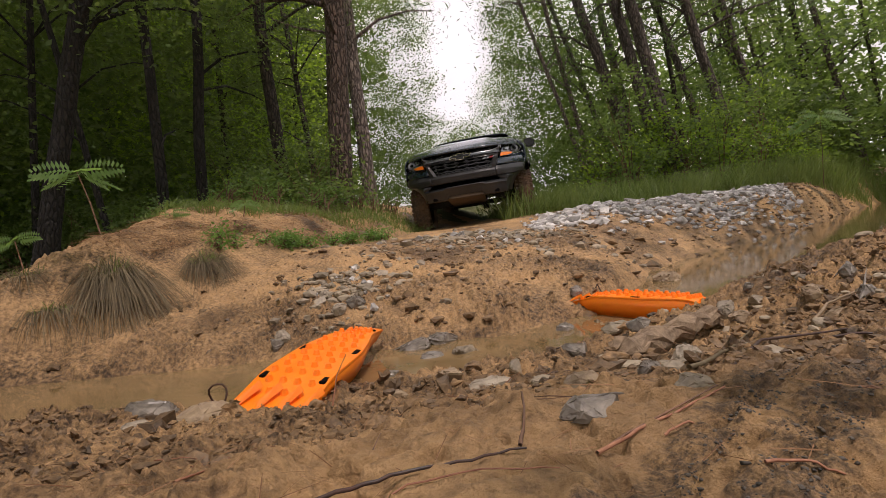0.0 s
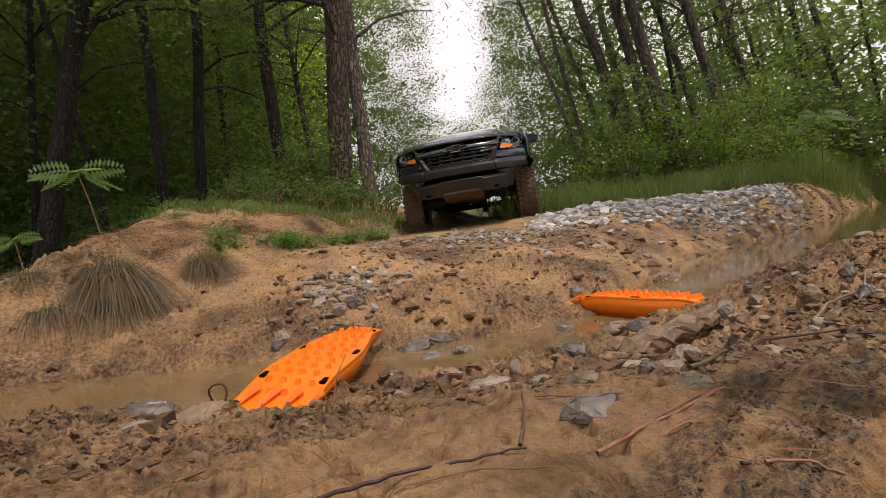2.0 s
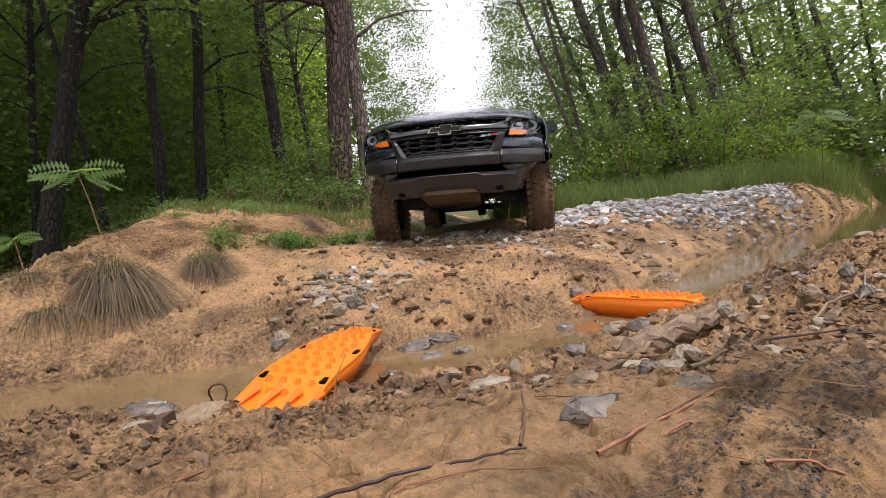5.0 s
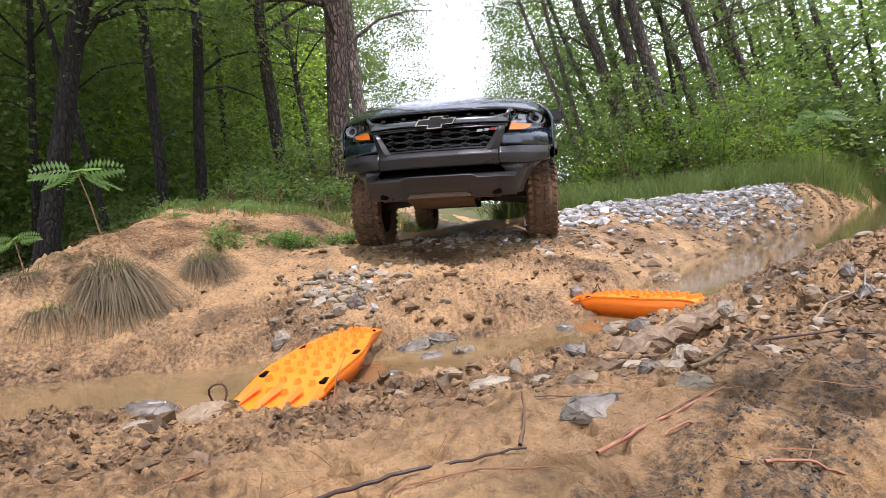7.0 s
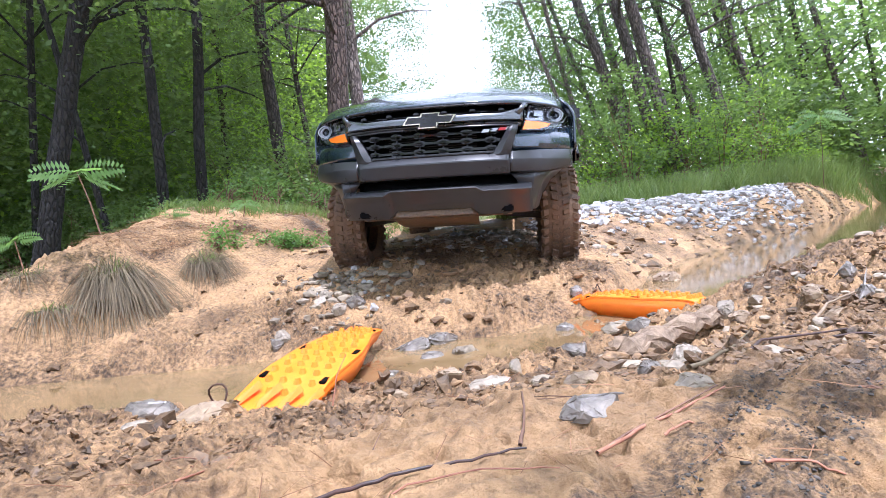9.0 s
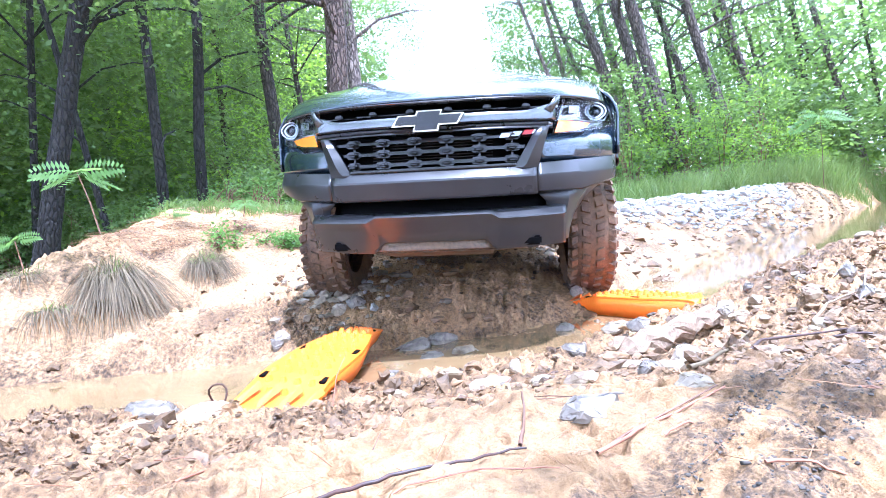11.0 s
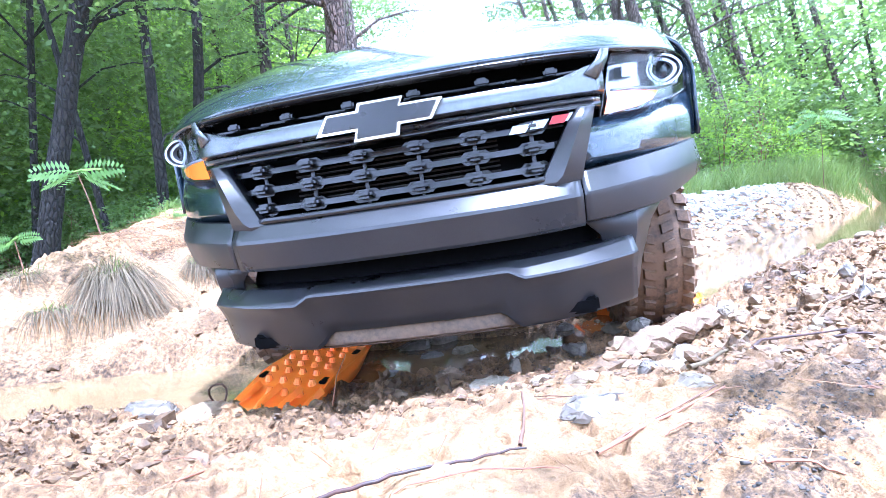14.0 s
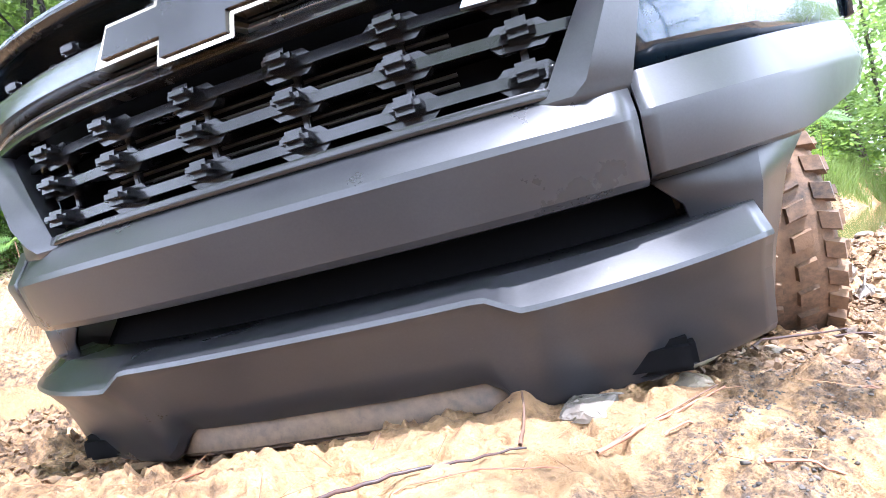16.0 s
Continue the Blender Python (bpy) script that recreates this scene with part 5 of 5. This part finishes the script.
def meadow():
    rng = np.random.default_rng(31)
    n = 14000
    x = rng.uniform(0.9, 13, n)
    y = np.interp(x, [1, 2.2, 3.0, 4.3, 6.2, 13], [7.4, 7.6, 7.9, 8.5, 10.0, 14.5]) + rng.exponential(1.6, n)
    keep = fbm(x, y, 1.2, 3, 91) > -0.16
    x, y = x[keep], y[keep]
    n = len(x)
    base = np.stack([x, y, height(x, y) - 0.02], -1)
    aim = np.stack([rng.normal(0, 0.3, n), rng.normal(0, 0.3, n), np.ones(n)], -1)
    ln = rng.uniform(0.2, 0.8, n) * (1 + 0.5 * smooth((x - 4) / 3))
    v, q = blades(base, aim / np.linalg.norm(aim, axis=1, keepdims=True), ln, np.full(n, 0.014), rng, 0.35)
    tagged(new("meadow_grass", np_mesh("meadow_grass", v, q, GRASS)), "tall green grass beyond the gravel bank", "grass", kind="stuff")
    n = 5200  # a fringe along the top of the cut bank
    u = rng.random(n)
    x = -3.2 + 2.8 * u + rng.normal(0, 0.15, n)
    y = 4.9 + 3.0 * u + rng.exponential(0.5, n)
    base = np.stack([x, y, height(x, y) - 0.01], -1)
    aim = np.stack([rng.normal(0, 0.5, n), rng.normal(0, 0.5, n), np.ones(n)], -1)
    v, q = blades(base, aim / np.linalg.norm(aim, axis=1, keepdims=True), rng.uniform(0.06, 0.24, n), np.full(n, 0.010), rng, 0.4)
    tagged(new("bank_grass", np_mesh("bank_grass", v, q, GRASS)), "short green grass along the top of the bank", "grass", kind="stuff")


meadow()


def weed(x, y, wide, high, seed, label="small green weed on the clay bank"):
    rng = np.random.default_rng(seed)
    ob = bush(x, y, wide, high, rng, LEAF_YOUNG, 0.035, 9, 16, label)
    ob.name = "weed"
    return tagged(ob, "", "weed", "weeds")


for i in range(26):
    u, off = ROCKY.random(), ROCKY.normal(0, 0.35)
    weed(-2.1 + 1.5 * u + off * 0.5, 4.3 + 2.6 * u + off, 0.06 + 0.05 * ROCKY.random(), 0.07 + 0.09 * ROCKY.random(), 100 + i)
for i in range(22):
    u = ROCKY.random()
    weed(-3.6 + 3.0 * u, 5.2 + 3.2 * u + 0.5 * ROCKY.random(), 0.25, 0.35, 140 + i, "leafy green weed at the wood's edge")


def sapling(x, y, z, stem_top, fronds, size, label):
    """A feathery sapling: a thin stem and fronds with paired leaflets."""
    root = tagged(empty("sapling", pose(x, y, z)), label, "sapling")
    rng = np.random.default_rng(int(abs(x) * 37))
    top = np.array(stem_top)
    child(new("stem", np_mesh("stem", *tube([(0, 0, 0), top * 0.5 + [0.01, 0, 0], top], [0.006, 0.005, 0.003], 6), TWIG, True)), root)
    for i in range(fronds):
        a = 2 * math.pi * i / fronds + rng.uniform(-0.25, 0.25)
        d = np.array([math.cos(a), math.sin(a) * 0.8, rng.uniform(-0.35, 0.35)])
        v, q = [], []
        ts = np.linspace(0.2, 1, 9)
        cross = np.cross(d, rng.normal(0, 0.35, 3) + [0, -0.8, 0.55]); cross /= np.linalg.norm(cross)
        for t in ts:
            p = top + d * size * t - np.array([0, 0, 0.22 * size * t * t])
            for s in (-1, 1):
                l = size * 0.26 * math.sin(math.pi * (0.18 + 0.72 * t)) + 0.012
                tip = p + (cross * s + d * 0.35) * l - np.array([0, 0, 0.18 * l])
                wv = d * size * 0.050
                k = len(v)
                v += [p, (p + tip) / 2 + wv, tip, (p + tip) / 2 - wv]
                q.append((k, k + 1, k + 2, k + 3))
        tagged(child(new("frond", np_mesh("frond", np.array(v), np.array(q), LEAF_YOUNG)), root), kind="stuff")
    return root


sapling(-2.24, 3.50, 0.68, (-0.10, 0.0, 0.42), 9, 0.27, "young feathery-leaved sapling on the bank")
sapling(-2.85, 3.6, 0.35, (-0.04, 0.0, 0.35), 6, 0.16, "small feathery-leaved sapling at the wood's edge")
sapling(-1.95, 5.3, 0.80, (0.02, 0.0, 0.14), 7, 0.16, "low feathery fern at the wood's edge")
sapling(-2.6, 5.1, 0.75, (0.02, 0.0, 0.14), 7, 0.18, "low feathery fern at the wood's edge")
sapling(7.0, 9.6, 0.5, (0.02, 0.0, 1.3), 10, 0.5, "pale young sapling in the meadow")


# ---- litter on the near bank ----
def stick(points, radius, label, mat=None, name="twig"):
    pts = [(x, y, ground_z(x, y) + h) for x, y, h in points]
    n = len(pts)
    dense, rad = [], []
    rng = np.random.default_rng(int(1000 * abs(points[0][0])) + 1)
    for i in range(4 * (n - 1) + 1):
        u = i / 4
        k = min(int(u), n - 2)
        p = np.array(pts[k]) * (1 - (u - k)) + np.array(pts[k + 1]) * (u - k)
        dense.append(p + rng.normal(0, radius * 0.35, 3))
        rad.append(radius * (1 - 0.5 * i / (4 * (n - 1))))
    return tagged(new(name, np_mesh(name, *tube(dense, rad, 7), mat or TWIG, True)), label, "twig", "twigs")


DARK_TWIG = mottled("dark_twig", (0.015, 0.010, 0.010), (0.08, 0.04, 0.03), 25.0, (0.4, 0.8), 0.5, 4.0, dist=0.002)
RED_TWIG = mottled("red_bark", (0.16, 0.055, 0.03), (0.42, 0.20, 0.12), 18.0, (0.5, 0.85), 0.6, 4.0, dist=0.003)
stick([(-0.143, 0.459, 0.006), (-0.095, 0.476, 0.007), (-0.048, 0.493, 0.007), (0.006, 0.506, 0.007), (0.061, 0.518, 0.006)], 0.0024, "long dark twig lying on wet mud", DARK_TWIG)
stick([(-0.148, 0.416, 0.004), (-0.10, 0.440, 0.004), (-0.054, 0.462, 0.004), (0.015, 0.458, 0.004), (0.081, 0.451, 0.004)], 0.0013, "thin reddish twig on wet mud", RED_TWIG)
stick([(0.059, 0.535, 0.003), (0.069, 0.575, 0.012), (0.074, 0.60, 0.022)], 0.0024, "short stick standing in mud")
stick([(0.124, 0.481, 0.002), (0.18, 0.532, 0.004), (0.241, 0.562, 0.004), (0.31, 0.604, 0.004)], 0.0022, "reddish bark strip on the near bank", RED_TWIG)
stick([(0.092, 0.481, 0.001), (0.166, 0.526, 0.003), (0.296, 0.597, 0.004)], 0.0018, "brown twig beside a bark strip")
stick([(0.224, 0.39, 0.003), (0.259, 0.392, 0.003), (0.278, 0.379, 0.003)], 0.0016, "short reddish twig on mud", RED_TWIG)
stick([(-0.214, 0.60, 0.003), (-0.20, 0.68, 0.004), (-0.165, 0.735, 0.003)], 0.0018, "thin pale twig on mud")
stick([(-0.326, 0.579, 0.002), (-0.316, 0.625, 0.003), (-0.259, 0.66, 0.002)], 0.0018, "reddish twig on mud", RED_TWIG)
stick([(0.33, 0.74, 0.006), (0.55, 1.05, 0.02), (0.86, 1.50, 0.03)], 0.004, "dry straw-coloured stem across the mud", STRAW, "stem")
stick([(0.337, 0.706, 0.006), (0.624, 1.061, 0.015), (0.874, 1.16, 0.02)], 0.004, "dark root across the mud", DARK_TWIG)
stick([(0.80, 1.16, 0.01), (0.886, 1.128, 0.02), (0.98, 1.08, 0.02)], 0.004, "dark root across the mud", DARK_TWIG)
stick([(0.973, 1.409, 0.01), (1.06, 1.47, 0.035), (1.13, 1.46, 0.02)], 0.005, "pale curved strip of dry leaf", TAN_ROCK, "dry_leaf")
stick([(-0.42, 1.72, 0.0), (-0.40, 1.76, 0.10), (-0.37, 1.80, 0.17)], 0.003, "thin bent stem beside a recovery board", RED_TWIG)
for i in range(46):
    y = ROCKY.uniform(0.42, 1.5)
    x = y * ROCKY.uniform(-0.7, 0.85)
    a, l = ROCKY.uniform(0, math.pi), ROCKY.uniform(0.02, 0.12)
    stick([(x, y, 0.003), (x + math.cos(a) * l * 0.5, y + math.sin(a) * l * 0.5, 0.006), (x + math.cos(a) * l, y + math.sin(a) * l, 0.003)], ROCKY.uniform(0.0006, 0.0016), "small dead twig on wet mud", (TWIG, RED_TWIG, DARK_TWIG)[i % 3])


NEEDLE = leafy("fallen_needles", (0.14, 0.06, 0.025), (0.34, 0.18, 0.09), (0.2, 0.1, 0.05), 0.15, 0.8)


def pine_straw(n, spots, length, width, seed, label):
    """Fallen needles lying flat."""
    rng = np.random.default_rng(seed)
    x, y = spots(rng, n)
    base = np.stack([x, y, height(x, y) + 0.004], -1)
    a = rng.uniform(0, 2 * math.pi, n)
    aim = np.stack([np.cos(a), np.sin(a), rng.normal(0.05, 0.12, n)], -1)
    v, q = blades(base, aim, rng.uniform(0.5, 1.2, n) * length, np.full(n, width), rng, 0.05)
    return tagged(new("pine_straw", np_mesh("pine_straw", v, q, NEEDLE)), label, "leaf litter", kind="stuff")


def bank_top(rng, n):
    u, o = rng.random(n), rng.exponential(0.55, n)
    return -2.45 + 1.75 * u - 0.8 * o, 3.75 + 3.3 * u + 0.45 * o


pine_straw(5200, bank_top, 0.13, 0.004, 71, "reddish fallen pine needles on the bank")
pine_straw(500, lambda r, n: (lambda y: (y * r.uniform(-0.8, 0.9, n), y))(r.uniform(0.4, 1.9, n)), 0.07, 0.0013, 72, "fallen pine needles on wet mud")


def ico(sub=1):
    bm = bmesh.new()
    bmesh.ops.create_icosphere(bm, subdivisions=sub, radius=1.0)
    v = np.array([p.co[:] for p in bm.verts])
    f = np.array([[p.index for p in t.verts] for t in bm.faces])
    bm.free()
    return v, f


def scatter(name, n, place, sizes, mat, label, category, seed, flat=0.7, sub=2, rough=0.28, sink=0.2):
    """Lumps joined into one object that nobody could count."""
    rng = np.random.default_rng(seed)
    iv, jf = ico(sub)
    x, y = place(rng, n)
    z = height(x, y)
    s = sizes(rng, n, x, y)
    R = np.ones((n, len(iv)))
    for k in (1.6, 2.6, 4.2, 6.5, 10.0):  # lumpy, each in its own way
        d = rng.normal(0, 1, (n, 3))
        R = R + rough * 2.2 / k ** 0.6 * np.sin(k * np.einsum("vi,ni->nv", iv, d) + rng.uniform(0, 6.3, (n, 1)))
    V = iv[None] * np.clip(R, 0.35, 2.2)[:, :, None] * (1 + rng.normal(0, rough * (0.8 if mat is CLOD_M else 0.35), (n, len(iv), 1)))
    V = V * s[:, None, None] * np.stack([rng.uniform(0.7, 1.5, n), rng.uniform(0.7, 1.3, n), np.full(n, flat)], -1)[:, None]
    V = V + np.stack([x, y, z + s * flat * sink], -1)[:, None]
    F = jf[None] + (np.arange(n) * len(iv))[:, None, None]
    return tagged(new(name, np_mesh(name, V.reshape(-1, 3), F.reshape(-1, 3), mat, mat is HUMUS)), label, category, kind="stuff")


def near_bank(rng, n):
    y = rng.uniform(0.36, 1, n) ** 1.0 * 2.0
    x = rng.uniform(-0.9, 0.95, n) * y
    return x, y


def right_bank(rng, n):
    y = rng.uniform(0.8, 3.4, n)
    x = rng.uniform(0.30, 0.95, n) * y + rng.normal(0, 0.05, n)
    s = np.interp(x, [0, 0.5, 0.9, 1.3, 2.25, 4.2], [2.12, 2.25, 2.55, 2.95, 3.7, 5.0])
    return x, np.minimum(y, s - 0.05)


def black_band(rng, n):
    t = rng.uniform(-0.12, 0.8, n)
    o = np.where(rng.random(n) < 0.5, rng.uniform(-0.02, 0.02, n), rng.uniform(-0.10, -0.04, n))
    return 0.19 + 0.70 * t - 0.71 * o, 0.43 + 0.71 * t + 0.70 * o


scatter("mud_crumbs", 4800, near_bank, lambda r, n, x, y: r.lognormal(-5.6, 0.6, n).clip(0.0015, 0.020), CLOD_M, "dark crumbs of wet mud on the near bank", "mud", 41, 0.7, 1, 0.16)
scatter("mud_clods", 1900, right_bank, lambda r, n, x, y: r.lognormal(-5.0, 0.55, n).clip(0.003, 0.020), CLOD_M, "churned clods of dark mud", "mud", 42, 0.7, 2, 0.2, 0.0)
scatter("rubble", 110, right_bank, lambda r, n, x, y: r.lognormal(-4.3, 0.5, n).clip(0.006, 0.032), ROCK_M, "muddy rubble on the bank", "rubble", 43, 0.6, 2, 0.08)
scatter("black_crumbs", 2000, black_band, lambda r, n, x, y: r.lognormal(-6.8, 0.5, n).clip(0.0006, 0.0035), HUMUS, "black gritty debris strewn on the mud", "debris", 44, 0.7, 1, 0.16)
scatter("slope_crumbs", 700, lambda r, n: (r.normal(0, 1.0, n), r.uniform(2.8, 5.5, n)), lambda r, n, x, y: r.lognormal(-4.3, 0.5, n).clip(0.006, 0.04), CLOD_M, "crumbled clay on the slope", "clay", 45, 0.6, 1, 0.16)



def pool_edge(rng, n):
    x = 0.9 + 8.5 * rng.random(n) ** 0.9
    y = np.interp(x, [1, 2.2, 3.0, 4.3, 6.2, 9.4], [6.0, 6.45, 6.85, 7.7, 9.4, 12.5]) - rng.uniform(-0.5, 1.5, n)
    return x, np.maximum(y, channel(x) + 0.45)


scatter("bank_crumbs", 1500, pool_edge, lambda r, n, x, y: r.lognormal(-3.9, 0.55, n).clip(0.008, 0.07), CLOD_M, "crumbled brown clay on the bank of the pool", "clay", 47, 0.45, 1, 0.18, 0.0)
# crushed stone: the nearest are parts of the ground, the rest one mass
GR = np.random.default_rng(52)
for i in range(290):
    patch = ("bank", "bank", "bank", "crest", "slope")[i % 5]
    x, y, s = gravel_spot(GR, patch)
    o = child(new("stone", STONES[i % 10] if patch == "bank" or i % 3 == 0 else BROWN_STONES[i % 8]), GROUND)
    o.matrix_local = pose(x, y, ground_z(x, y) + 0.010 * s, GR.uniform(-25, 25), GR.uniform(-25, 25), GR.uniform(0, 360)) @ Matrix.Diagonal((s, s, s, 1))


def gravel_place(patches):
    def place(rng, n):
        p = np.array([gravel_spot(rng, patches[i % len(patches)])[:2] for i in range(n)])
        return p[:, 0], p[:, 1]
    return place


scatter("crushed_stone", 1300, gravel_place(["bank"]), lambda r, n, x, y: r.uniform(0.014, 0.055, n), STONE_M, "pale grey crushed limestone along the bank", "gravel", 53, 0.6, 1, 0.10, 0.3)
scatter("muddy_stone", 480, gravel_place(["crest", "crest", "slope"]), lambda r, n, x, y: r.uniform(0.010, 0.045, n), ROCK_M, "brown muddy stones pressed into the track", "gravel", 54, 0.6, 1, 0.10, 0.2)
scatter("mud_lumps", 700, near_bank, lambda r, n, x, y: r.lognormal(-4.9, 0.5, n).clip(0.003, 0.026) * (0.45 + 0.4 * y), CLOD_M, "lumps of dark wet mud on the near bank", "mud", 46, 0.9, 2, 0.25, 0.15)


def motions():
    walk(TRUCK, TRUCK_ROWS)
    # wheels roll by the way that the truck has gone
    times = [r[0] for r in TRUCK_ROWS]
    way = [0.0]
    for (_, a), (_, b) in zip(TRUCK_ROWS, TRUCK_ROWS[1:]):
        way.append(way[-1] + (b.translation - a.translation).length)
    for w, at in WHEELS:
        rows = []
        for i in range(65):
            t = i * 0.25
            roll = float(np.interp(t, times, way)) / 0.395
            rows.append((t, Matrix.Translation(at) @ Matrix.Rotation(roll, 4, "X")))
        walk(w, rows)


motions()
